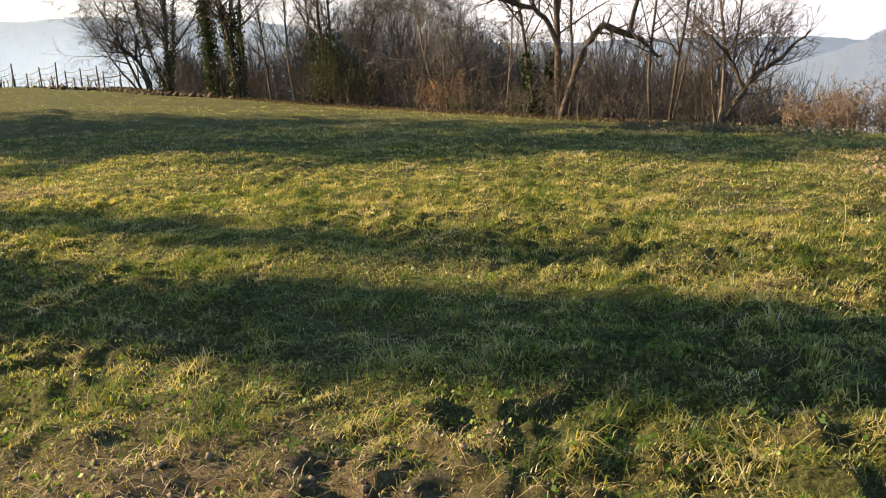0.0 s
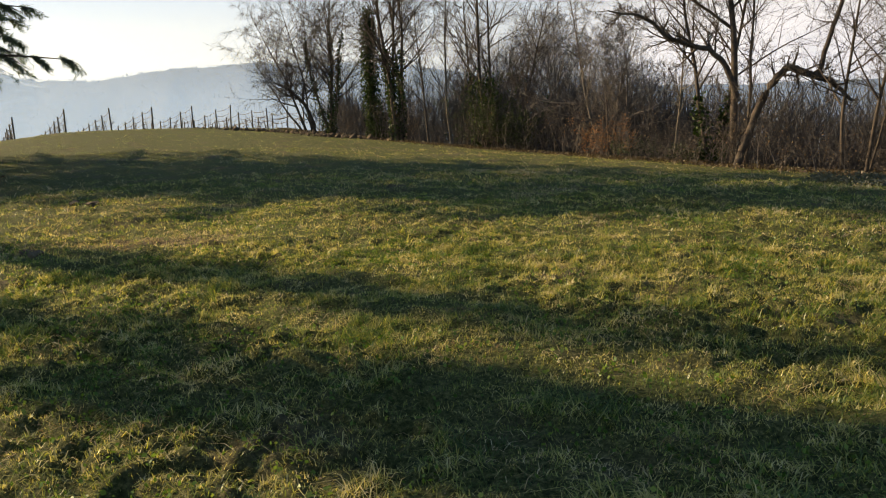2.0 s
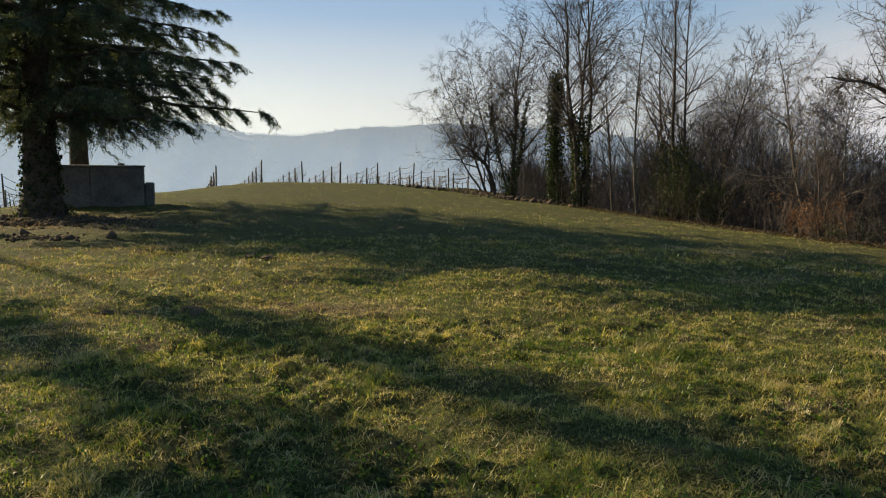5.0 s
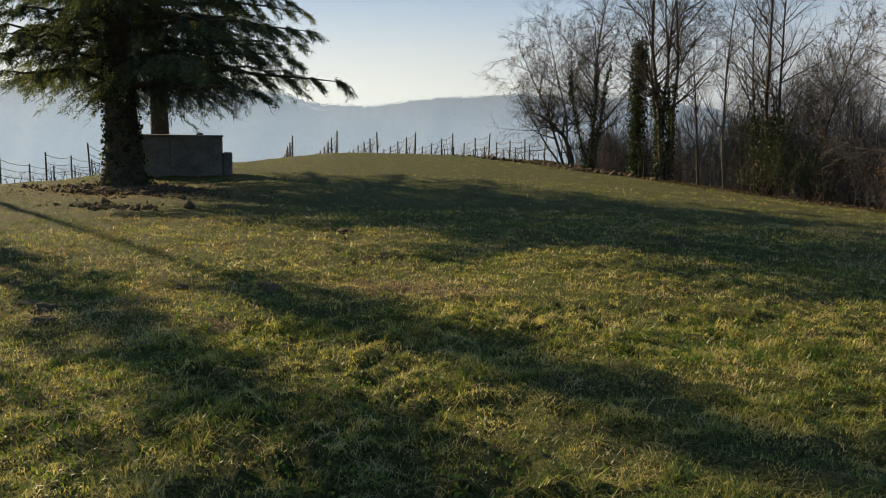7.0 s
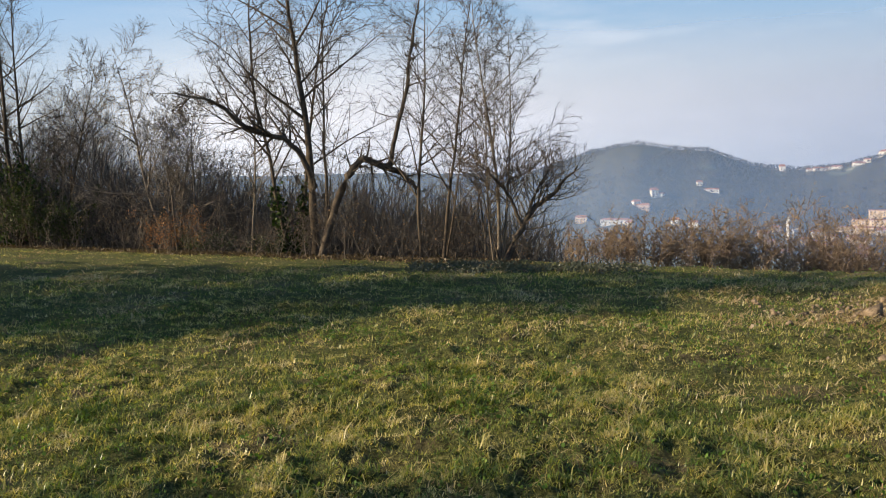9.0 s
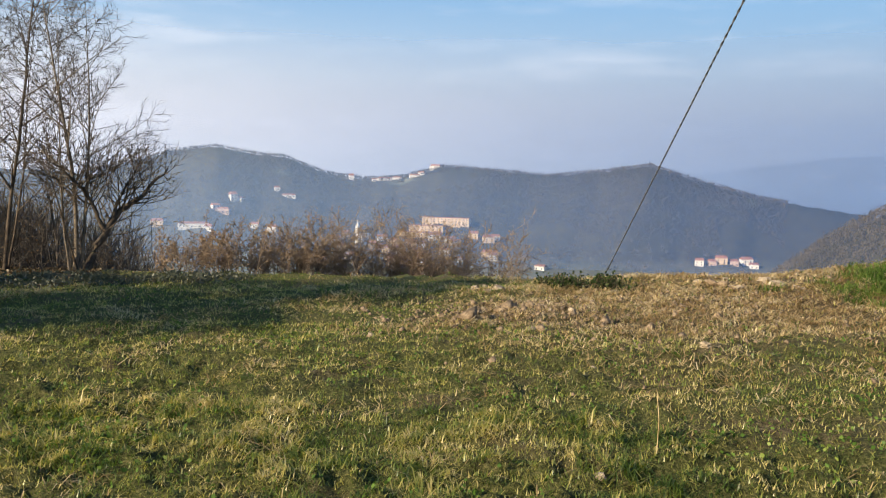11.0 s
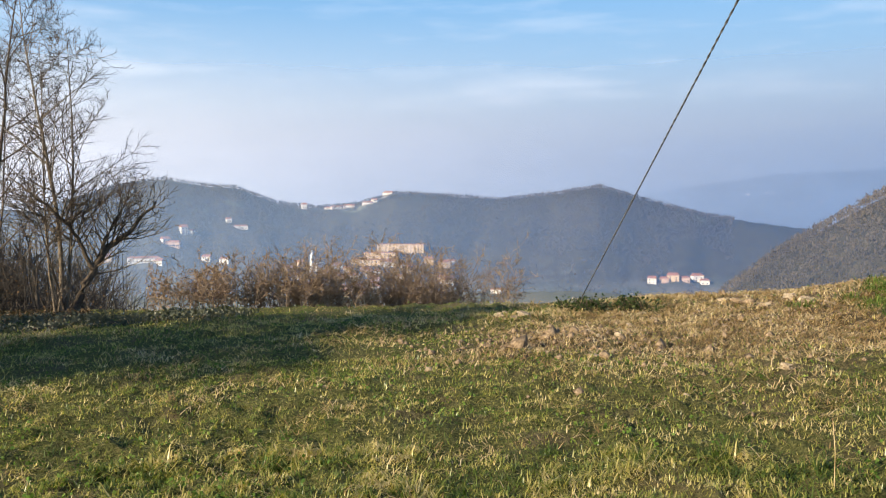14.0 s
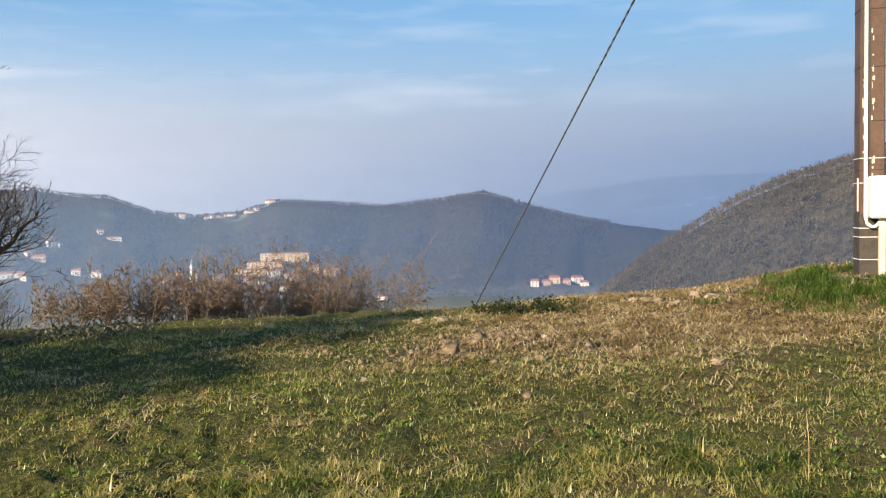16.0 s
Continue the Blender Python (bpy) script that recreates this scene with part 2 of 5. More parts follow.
# ---- the lie of the land ----
MIDX, MIDY = -1.0, 3.0
RIM = [(-180, 40), (-130, 26), (-100, 17), (-90, 15.5), (-80, 14.2), (-72, 13.6), (-66, 13.2), (-60, 13.2), (-55, 13.4), (-50, 14), (-45, 14.6), (-39, 15.4), (-33, 16.4), (-25, 18.6),
       (-19, 20), (-11, 22), (-7, 24), (-1.5, 26.5), (5, 29.5), (10, 33.5), (14, 37), (16, 41), (19, 46), (22, 50), (31, 44), (41, 40), (52, 36), (65, 40), (120, 45), (180, 40)]
RIM_A, RIM_R = np.array([a for a, r in RIM], float), np.array([r for a, r in RIM], float)
# skylines of the hills: bearing, elevation of the crest in degrees
RIDGES = [
    (1350.0, 330.0, [(-16, -3), (-24, -1.0), (-28, 0.5), (-31.6, 1.7), (-34.6, 2.2), (-37.3, 1.75), (-39.3, 1.6), (-42, 0.55), (-45, 0.2), (-47.5, 0.4), (-50.4, 1.2), (-54, 1.0), (-58, 0.7), (-61.8, 1.1), (-65, 1.6), (-67.8, 0.7), (-72.3, -0.5), (-78, -1.3), (-88, -3)]),
    (2500.0, 500.0, [(20, 1.2), (11.6, 0.6), (1, 0.9), (-10, 0.7), (-18, 0.8), (-24, 0.6), (-32, -0.6)]),
    (1500.0, 420.0, [(-2, -0.5), (6, 1.0), (13, 2.2), (18, 2.5), (24.4, 2.6), (27.4, 2.4), (30.5, 2.2), (34.5, 1.6), (38, 1.7), (41, 2.45), (46, 3.0), (53, 2.7), (62, 2.2), (80, 2.0), (110, 1.0)]),
    (560.0, 210.0, [(-70, -9), (-74, -4.9), (-76.4, -2.8), (-78.7, -1.3), (-82.3, 0.95), (-85.8, 2.4), (-89.5, 3.45), (-95, 4.8), (-108, 6.0), (-130, 4.0)]),
    (3300.0, 500.0, [(-55, -0.2), (-62, 0.3), (-68, 0.8), (-72, 1.4), (-76.8, 2.1), (-82, 2.2), (-90, 2.4), (-110, 2.0)]),
]


def land(x, y):
    """Height of the ground: the field, its rim, the slope below, the valley and the hills."""
    x, y = np.asarray(x, float), np.asarray(y, float)
    dx, dy = x - MIDX, y - MIDY
    r = np.hypot(dx, dy) + 1e-6
    az = np.degrees(np.arctan2(-dx, dy))
    rim = np.interp(az, RIM_A, RIM_R)
    k = np.minimum(1.0, rim / r)
    u, v = (MIDX + dx * k) / 10, (MIDY + dy * k) / 10
    z = 0.044 + 0.38 * u + 0.102 * v - 0.121 * u * u - 0.351 * u * v - 0.13 * v * v
    z = np.where((az > 66) | (az < -92), np.clip(z, -0.8, 0.8), z)
    # the field falls away beyond the cedars
    z = z - 0.090 * np.maximum(np.minimum(r, rim) - 28, 0) * np.interp(az, [38, 44, 52, 58, 61, 64], [0, 0.35, 0.6, 1, 1, 0])
    # spoil heap that carries the pole, and its tail
    d = np.hypot(x - 13.2, y - 4.2)
    z = z + 0.42 / (1 + np.exp(np.minimum((d - 2.6) / 0.45, 60)))
    d = np.hypot(x - 11.2, (y - 8.0) * 0.6)
    z = z + 0.13 * np.exp(-(d / 1.6) ** 2)
    over = np.maximum(r - rim, 0)
    soft = np.interp(az, [-180, -100, 15, 21, 70, 110, 180], [0.2, 0.42, 0.42, 0.10, 0.12, 0.2, 0.2])
    drop = soft * (np.sqrt(over**2 + 9) - 3) + 0.33 * np.maximum(np.sqrt(np.maximum(over - 25, 0) ** 2 + 100) - 10, 0) * (az > 15) * (az < 110)
    near = z - drop
    floor = -108.0
    far = np.full_like(r, floor)
    for r0, width, line in RIDGES:
        a = np.array([p[0] for p in line], float)
        e = np.array([p[1] for p in line], float)
        order = np.argsort(a)
        el = np.interp(az, a[order], e[order] - math.degrees(7.5 / r0), left=-14.0, right=-14.0)
        el = np.where((az < a.min()) | (az > a.max()), -14.0, el)
        top = 1.6 + r0 * np.tan(np.radians(el))
        wob = 16 * np.sin(r / 90.0 + az * 0.35) + 10 * np.sin(az * 1.05 + r / 170.0 + 0.8 * np.sin(az * 0.43)) + 5 * np.sin(az * 2.7 + r / 60.0)
        bell = np.exp(-(((r - r0) / width) ** 2))
        far = np.maximum(far, floor + np.maximum(top - floor, 0) * bell + wob * bell * (1 - bell))
    return np.where(r < 90, near, np.maximum(near, far) + np.maximum(0, 6 - np.abs(near - far)) ** 2 / 24)


def fine(x, y):
    """Small unevenness of the turf."""
    w = np.exp(-((np.hypot(x - MIDX, y - MIDY) / 45.0) ** 2))
    z = 0.030 * np.sin(x * 1.7 + 0.6 * np.sin(y * 1.3)) * np.sin(y * 1.9 + 0.8 * np.sin(x * 1.1))
    z = z + 0.020 * np.sin(x * 9.3 + 1.8 * np.sin(y * 5.1)) * np.sin(y * 10.1 + 1.6 * np.sin(x * 4.3)) * np.clip(0.6 + np.sin(x * 0.9 + 2 * np.sin(y * 0.7)), 0, 1.4)
    z = z + 0.016 * np.sin(x * 4.7 + np.sin(y * 3.1) * 1.4) * np.sin(y * 5.3 + np.sin(x * 2.9) * 1.2) + 0.008 * np.sin(x * 11 + y * 3) * np.sin(y * 12.5 - x * 4)
    # tussocks
    s = np.sin(x * 13.1 + 2.1 * np.sin(y * 7.3) + 1.3 * np.sin(y * 2.9)) * np.sin(y * 14.3 + 2.0 * np.sin(x * 6.7) + 1.1 * np.sin(x * 3.1))
    s = s + 0.7 * np.sin(x * 23.0 + y * 9.0 + 1.7 * np.sin(y * 11.0)) * np.sin(y * 21.0 - x * 7.0 + 1.5 * np.sin(x * 12.0))
    z = z + 0.027 * s * np.clip(1.1 + np.sin(x * 1.3 + 1.7 * np.sin(y * 1.1)), 0.45, 1.35)
    return z * w


def height(x, y):
    return float(land(np.array([x]), np.array([y]))[0] + fine(np.array([x]), np.array([y]))[0])


def mesh_from(name, verts, faces, mat, smooth=False):
    """A mesh from arrays of vertices and of equal-sided faces."""
    me = bpy.data.meshes.new(name)
    verts, faces = np.asarray(verts, np.float32), np.asarray(faces, np.int32)
    me.vertices.add(len(verts))
    me.vertices.foreach_set("co", verts.ravel())
    side = faces.shape[1]
    me.loops.add(faces.size)
    me.loops.foreach_set("vertex_index", faces.ravel())
    me.polygons.add(len(faces))
    me.polygons.foreach_set("loop_start", np.arange(0, faces.size, side, dtype=np.int32))
    if smooth:
        me.polygons.foreach_set("use_smooth", np.ones(len(faces), bool))
    me.update(calc_edges=True)
    me.materials.append(mat)
    return me


def build_ground():
    ang = np.radians(np.concatenate([np.arange(-100, 68, 0.42), np.arange(68, 260, 3.0)]))
    rad = np.concatenate([[0.0001], 0.35 * 1.0175 ** np.arange(0, 206), 12.8 * 1.036 ** np.arange(0, 170)])
    rad = rad[rad < 4600]
    a, r = np.meshgrid(ang, rad)
    x, y = MIDX - np.sin(a) * r, MIDY + np.cos(a) * r
    z = land(x, y) + fine(x, y)
    # crowns of the woods roughen the far hills
    rough = np.clip((r - 800) / 300, 0, 1) * np.clip((z + 100) / 25, 0, 1)
    rng = np.random.default_rng(5)
    z = z + rough * (rng.random(z.shape) * (0.9 + r / 520.0))
    n, m = r.shape
    i = np.arange(n * m).reshape(n, m)
    j = np.roll(i, -1, axis=1)
    quads = np.stack([i[:-1], j[:-1], j[1:], i[1:]], -1).reshape(-1, 4)
    ob = new("ground", mesh_from("ground", np.stack([x, y, z], -1).reshape(-1, 3), quads, GROUND, True))
    return tagged(ob, "grassy hilltop field falling away to a wooded valley and hills", "ground", kind="structure")


build_ground()


# ---- haze sheets ----
# haze painted as a tinted translucent surface that fades out with height
def haze_sheet_material(name, colour, dense, top, fade, east=1.0, west=1.0):
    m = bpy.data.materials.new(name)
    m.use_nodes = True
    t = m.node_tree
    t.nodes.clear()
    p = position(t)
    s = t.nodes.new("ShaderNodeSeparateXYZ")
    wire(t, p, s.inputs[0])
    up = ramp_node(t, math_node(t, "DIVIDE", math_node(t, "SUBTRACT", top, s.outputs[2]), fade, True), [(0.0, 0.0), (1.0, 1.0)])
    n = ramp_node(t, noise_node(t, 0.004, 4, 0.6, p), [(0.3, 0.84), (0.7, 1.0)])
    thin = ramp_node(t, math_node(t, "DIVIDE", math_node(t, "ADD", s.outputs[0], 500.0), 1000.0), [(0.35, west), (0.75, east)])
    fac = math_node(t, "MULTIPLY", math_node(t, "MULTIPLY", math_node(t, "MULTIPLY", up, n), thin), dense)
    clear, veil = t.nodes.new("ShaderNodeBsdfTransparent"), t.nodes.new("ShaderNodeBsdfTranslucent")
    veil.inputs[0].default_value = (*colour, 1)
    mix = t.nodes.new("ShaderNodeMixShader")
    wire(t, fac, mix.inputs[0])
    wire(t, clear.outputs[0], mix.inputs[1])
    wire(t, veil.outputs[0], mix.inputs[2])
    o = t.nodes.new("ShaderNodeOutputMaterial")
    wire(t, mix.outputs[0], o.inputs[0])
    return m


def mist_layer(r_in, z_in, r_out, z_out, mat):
    """A sloping see-through sheet round the hill, tinted to imitate haze."""
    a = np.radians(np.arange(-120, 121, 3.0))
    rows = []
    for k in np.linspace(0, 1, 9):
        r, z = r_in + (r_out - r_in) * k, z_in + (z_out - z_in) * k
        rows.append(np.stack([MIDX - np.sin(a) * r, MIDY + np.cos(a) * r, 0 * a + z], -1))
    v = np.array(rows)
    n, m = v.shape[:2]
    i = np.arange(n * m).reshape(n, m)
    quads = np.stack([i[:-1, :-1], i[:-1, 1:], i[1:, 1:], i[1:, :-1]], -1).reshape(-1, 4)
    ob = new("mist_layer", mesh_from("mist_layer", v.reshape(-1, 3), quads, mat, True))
    return tagged(ob, "tinted see-through sheet standing in for haze over the valley", "mist", kind="stuff")


# three nested sheets whose tint stands in for haze before the hills
mist_layer(180, 42, 620, -112, haze_sheet_material("thin_haze", (0.52, 0.71, 0.94), 0.26, 42, 50, 0.70))
mist_layer(480, 80, 900, -105, haze_sheet_material("valley_haze", (0.51, 0.68, 0.93), 0.31, 80, 75, 0.80))
mist_layer(1350, 330, 2640, -112, haze_sheet_material("far_haze", (0.93, 0.91, 0.93), 0.90, 330, 200, 1.0, 0.12))


# ---- building blocks for plants ----
def part(name, me, parent, label=""):
    ob = new(name, me)
    ob.parent = parent
    if label:
        ob["label"] = label
    return ob


def thing(name, x, y, z, label, category, group="", kind=""):
    ob = new(name)
    ob.location = (x, y, z)
    ob.empty_display_size = 0.2
    return tagged(ob, label, category, group, kind)


def unit(v):
    return v / (np.linalg.norm(v) + 1e-9)


def tubes(name, paths, sides, mat, smooth=True):
    """One mesh of tapering tubes. paths: (points, radii)."""
    verts, faces, base = [], [], 0
    ring = np.arange(sides) * 2 * np.pi / sides
    cs, sn = np.cos(ring)[None, :, None], np.sin(ring)[None, :, None]
    k = np.arange(sides)
    k2 = (k + 1) % sides
    for pts, rad in paths:
        pts, rad = np.asarray(pts, float), np.asarray(rad, float)
        tang = np.gradient(pts, axis=0)
        tang /= np.linalg.norm(tang, axis=1, keepdims=True) + 1e-9
        ref = np.where(np.abs(tang[:, 2:3]) > 0.9, np.array([[1.0, 0, 0]]), np.array([[0, 0, 1.0]]))
        a = np.cross(tang, ref)
        a /= np.linalg.norm(a, axis=1, keepdims=True) + 1e-9
        b = np.cross(tang, a)
        v = pts[:, None, :] + rad[:, None, None] * (cs * a[:, None, :] + sn * b[:, None, :])
        verts.append(v.reshape(-1, 3))
        n = len(pts)
        for i in range(n - 1):
            o = base + i * sides
            faces.append(np.stack([o + k, o + k2, o + sides + k2, o + sides + k], -1))
        base += n * sides
    return mesh_from(name, np.concatenate(verts), np.concatenate(faces), mat, smooth)


def grow(rng, out, p, d, length, radius, level, spec):
    """One stem with its side branches, added to out[level]."""
    n = max((3, 3, 2, 1)[min(level, 3)], int(length / spec["step"][level]))
    pts, way = [np.array(p, float)], unit(np.array(d, float))
    ways = [way]
    for _ in range(n):
        way = unit(way + rng.normal(0, spec["wander"][level], 3) + np.array([0, 0, spec["up"][level]]))
        pts.append(pts[-1] + way * length / n)
        ways.append(way)
    end = 0.25 if level == spec["levels"] - 1 else 0.10
    rad = radius * np.linspace(1, end, n + 1)
    out.setdefault(level, []).append((np.array(pts), rad))
    branch_off(rng, out, pts, ways, rad, length, level, spec)


def branch_off(rng, out, pts, ways, rad, length, level, spec, first=None):
    if level + 1 >= spec["levels"]:
        return
    n = len(pts) - 1
    count = max(1, int(spec["kids"][level] * rng.uniform(0.8, 1.25)))
    lo = spec["first"][level] if first is None else first
    for c in range(count):
        f = lo + (1 - lo) * (c + rng.random()) / count
        i = min(n, int(f * n))
        q = f * n - i
        p = pts[i] if i >= n else pts[i] * (1 - q) + pts[i + 1] * q
        side = unit(np.cross(ways[i], unit(rng.normal(0, 1, 3))))
        angle = radians(rng.normal(spec["angle"][level], 9))
        d = ways[i] * math.cos(angle) + side * math.sin(angle)
        long = length * spec["ratio"][level] * (1.15 - 0.65 * f) * rng.uniform(0.7, 1.25)
        grow(rng, out, p, d, max(long, 0.12), max(rad[i] * spec["slim"] * rng.uniform(0.44, 0.70) * (1.15 if level == 0 else 1.0), spec["thin"] * (1.3 if level == 1 else 1.0)), level + 1, spec)


TREE = dict(levels=4, step=(0.45, 0.36, 0.40, 0.50), wander=(0.085, 0.14, 0.18, 0.2), up=(0.03, 0.035, 0.03, 0.02), kids=(16, 10, 7), first=(0.3, 0.15, 0.1), angle=(50, 48, 46), ratio=(0.5, 0.5, 0.46), thin=0.0065, slim=0.9)


def spec_of(**change):
    s = dict(TREE)
    s.update(change)
    return s


def ivy_leaves(rng, paths, count, spread, size):
    """Leaves set thickly round stems."""
    allp = np.concatenate([p for p, r in paths])
    allr = np.concatenate([r for p, r in paths])
    i = rng.integers(0, len(allp), count)
    off = rng.normal(0, 1, (count, 3))
    off /= np.linalg.norm(off, axis=1, keepdims=True)
    off[:, 2] *= 0.8
    c = allp[i] + off * (allr[i] + spread * rng.random(count) ** 0.7)[:, None] + np.array([0, 0, 0.25]) * rng.normal(0, 1, (count, 1))
    return leaf_cards(rng, c, size, off)


def leaf_cards(rng, c, size, normal=None):
    """Small pointed leaves at the places c: four corners each."""
    n = len(c)
    a = rng.normal(0, 1, (n, 3))
    if normal is not None:
        a = a - (a * normal).sum(1, keepdims=True) * normal * 0.8
    a[:, 2] -= 0.5
    a /= np.linalg.norm(a, axis=1, keepdims=True)
    b = np.cross(a, rng.normal(0, 1, (n, 3)))
    b /= np.linalg.norm(b, axis=1, keepdims=True)
    s = size * rng.uniform(0.6, 1.4, (n, 1))
    v = np.stack([c, c + a * s * 0.5 + b * s * 0.4, c + a * s, c + a * s * 0.5 - b * s * 0.4], 1)
    return v.reshape(-1, 3), np.arange(4 * n).reshape(n, 4)


def tree(name, x, y, seed, stems, spec, mat, label, twig_mat=None, ivy=None, extra=None, group="trees at the edge of the field", sink=0.1):
    """A bare tree: trunk with limbs, and its crown of twigs. stems: (lean x, lean y, length, radius, foot x, foot y)."""
    rng = np.random.default_rng(seed)
    root = thing(name, x, y, height(x, y) - sink, label, "tree", group)
    out = {}
    for lx, ly, length, radius, fx, fy in stems:
        grow(rng, out, (fx, fy, 0), (lx, ly, 1), length, radius * 0.58, 0, spec)
    for pts, rad, first, long in extra or ():
        pts = np.array(pts, float)
        t = np.linspace(0, len(pts) - 1, len(pts) * 4)
        fine_pts = np.stack([np.interp(t, np.arange(len(pts)), pts[:, i]) for i in range(3)], -1)
        fine_pts[1:-1] = (fine_pts[:-2] + 2 * fine_pts[1:-1] + fine_pts[2:]) / 4 + rng.normal(0, 0.015, (len(t) - 2, 3))
        fine_rad = 0.66 * np.interp(t, np.arange(len(rad)), rad)
        out.setdefault(0, []).append((fine_pts, fine_rad))
        ways = np.gradient(fine_pts, axis=0)
        ways = [unit(w) for w in ways]
        branch_off(rng, out, list(fine_pts), ways, fine_rad, long, 0, spec, first)
    for pts, rad in out[0]:
        rad[0] *= 1.25
    part("trunk", tubes("trunk", out[0], 8, mat), root)
    if 1 in out:
        tagged(part("limb_set", tubes("limb_set", out[1], 5, mat), root), kind="stuff")
    thin = [p for lv in out if lv >= 2 for p in out[lv]]
    if thin:
        tagged(part("crown", tubes("crown", thin, 3, twig_mat or mat), root), kind="stuff")
    if ivy:
        count, spread, size, top = ivy
        some = [(p[p[:, 2] < top], r[p[:, 2] < top]) for p, r in out[0]]
        some = [(p, r) for p, r in some if len(p)]
        v, f = ivy_leaves(rng, some, count, spread, size)
        part("ivy", mesh_from("ivy", v, f, IVY), root, "dark evergreen ivy climbing the trunk")
    return root


# ---- trees along the edge of the field ----
def bearing(az, r):
    a = radians(az)
    return -1.25 - math.sin(a) * r, 2.8 + math.cos(a) * r


TALL = spec_of(kids=(20, 9, 7), first=(0.24, 0.12, 0.1), angle=(48, 46, 46), ratio=(0.36, 0.5, 0.5), up=(0.02, 0.03, 0.025, 0.02), wander=(0.05, 0.07, 0.075, 0.08), thin=0.0068)
WIDE = spec_of(kids=(20, 11, 8), first=(0.20, 0.1, 0.08), angle=(54, 48, 46), ratio=(0.46, 0.48, 0.46), up=(0.02, 0.025, 0.02, 0.015), wander=(0.05, 0.07, 0.075, 0.08), thin=0.0068)
SLIM = spec_of(kids=(24, 9, 6), first=(0.22, 0.12, 0.1), angle=(48, 44, 44), ratio=(0.30, 0.48, 0.48), up=(0.025, 0.03, 0.025, 0.02), wander=(0.035, 0.07, 0.075, 0.08), thin=0.0048)

x, y = bearing(20.2, 46)
tree("tree", x, y, 11, [(-0.45, 0.1, 8.3, 0.15, -0.5, 0), (-0.12, -0.1, 8.6, 0.12, -0.2, 0.1), (-0.85, 0.1, 6.4, 0.12, -0.7, 0.1)], WIDE, BARK, "bare spreading tree leaning outwards over the field",
     extra=[([(0, 0, 0), (-0.15, 0, 0.9), (-0.5, 0, 1.7), (-1.3, 0.05, 2.5), (-2.2, 0.1, 3.0), (-3.0, 0.1, 3.2)], [0.22, 0.2, 0.17, 0.11, 0.07, 0.03], 0.42, 4.6)])
x, y = bearing(19.0, 44)
tree("tree", x, y, 12, [(0.0, 0.0, 9.4, 0.22, 0, 0), (-0.28, 0.2, 8.4, 0.13, -0.05, 0), (0.22, -0.1, 8.2, 0.12, 0.05, 0)], WIDE, BARK, "bare tree with broad crown and ivy on its trunk", ivy=(2400, 0.13, 0.11, 5.6))
x, y = bearing(15.7, 39.5)
tree("tree", x, y, 13, [], spec_of(kids=(6, 4, 3), ratio=(0.22, 0.5, 0.45)), BARK, "trunk wrapped thickly in dark ivy", ivy=(8000, 0.42, 0.10, 6.5),
     extra=[([(0.1, 0, 0), (-0.1, 0, 1.6), (-0.2, 0, 3.4), (-0.15, 0, 5.0), (-0.2, 0, 6.6)], [0.24, 0.2, 0.18, 0.14, 0.08], 0.7, 3.0)])
x, y = bearing(14.1, 36.5)
tree("tree", x, y, 14, [(0.0, 0.0, 12.5, 0.21, 0, 0), (-0.10, 0.05, 12.0, 0.16, -0.2, 0), (0.13, 0.1, 12.0, 0.16, 0.25, 0), (0.05, -0.1, 11.4, 0.12, 0.1, 0.2), (-0.22, 0.0, 10.2, 0.11, -0.1, 0.1)], TALL, BARK, "tall bare tree with several stems and ivied foot", ivy=(2800, 0.14, 0.11, 4.2))
x, y = bearing(9.9, 35)
tree("tree", x, y, 15, [(-0.04, 0.0, 9.5, 0.12, 0, 0), (0.08, 0.0, 8.5, 0.09, 0.3, 0.3)], SLIM, BARK_PALE, "slender pale bare tree")
x, y = bearing(11.6, 35)
tree("tree", x, y, 16, [(-0.12, 0.0, 7.5, 0.10, 0, 0)], SLIM, BARK, "slender dark bare tree leaning slightly")
x, y = bearing(7.4, 31.5)
tree("tree", x, y, 17, [(0.02, 0.0, 10.5, 0.15, 0, 0), (0.10, 0.0, 9.8, 0.12, 0.25, 0), (-0.1, 0.05, 9.0, 0.1, -0.2, 0)], SLIM, BARK, "tall slender bare tree with three stems", ivy=(1500, 0.30, 0.11, 2.8))
x, y = bearing(4.6, 31)
tree("tree", x, y, 18, [(0.16, 0.0, 6.8, 0.10, 0, 0)], TALL, BARK, "young bare tree with a slanting stem")
x, y = bearing(-1.0, 28)
tree("tree", x, y, 19, [(-0.30, 0.0, 6.6, 0.12, 0.4, 0), (0.1, 0.1, 5.0, 0.09, 0.6, 0)], WIDE, BARK_RUSSET, "crooked bare tree with tangled twigs", BARK_RUSSET)
x, y = bearing(-3.4, 27)
tree("tree", x, y, 20, [(0.05, 0.0, 4.8, 0.09, 0, 0), (-0.1, 0.0, 4.2, 0.08, -0.5, 0.2)], WIDE, BARK_RUSSET, "low russet tree with tangled twigs", BARK_RUSSET)
x, y = bearing(-7.2, 24.6)
tree("tree", x, y, 21, [(0.03, 0.0, 6.4, 0.075, 0, 0)], SLIM, BARK_PALE, "thin bare tree with a straight pale stem")
x, y = bearing(-9.8, 23.4)
tree("tree", x, y, 22, [(-0.10, 0.0, 9.0, 0.12, 0, 0), (0.05, 0.05, 9.5, 0.11, 0.25, 0)], TALL, BARK, "bare tree with two dark stems", ivy=(900, 0.18, 0.12, 1.8))
x, y = bearing(-11.6, 22.6)
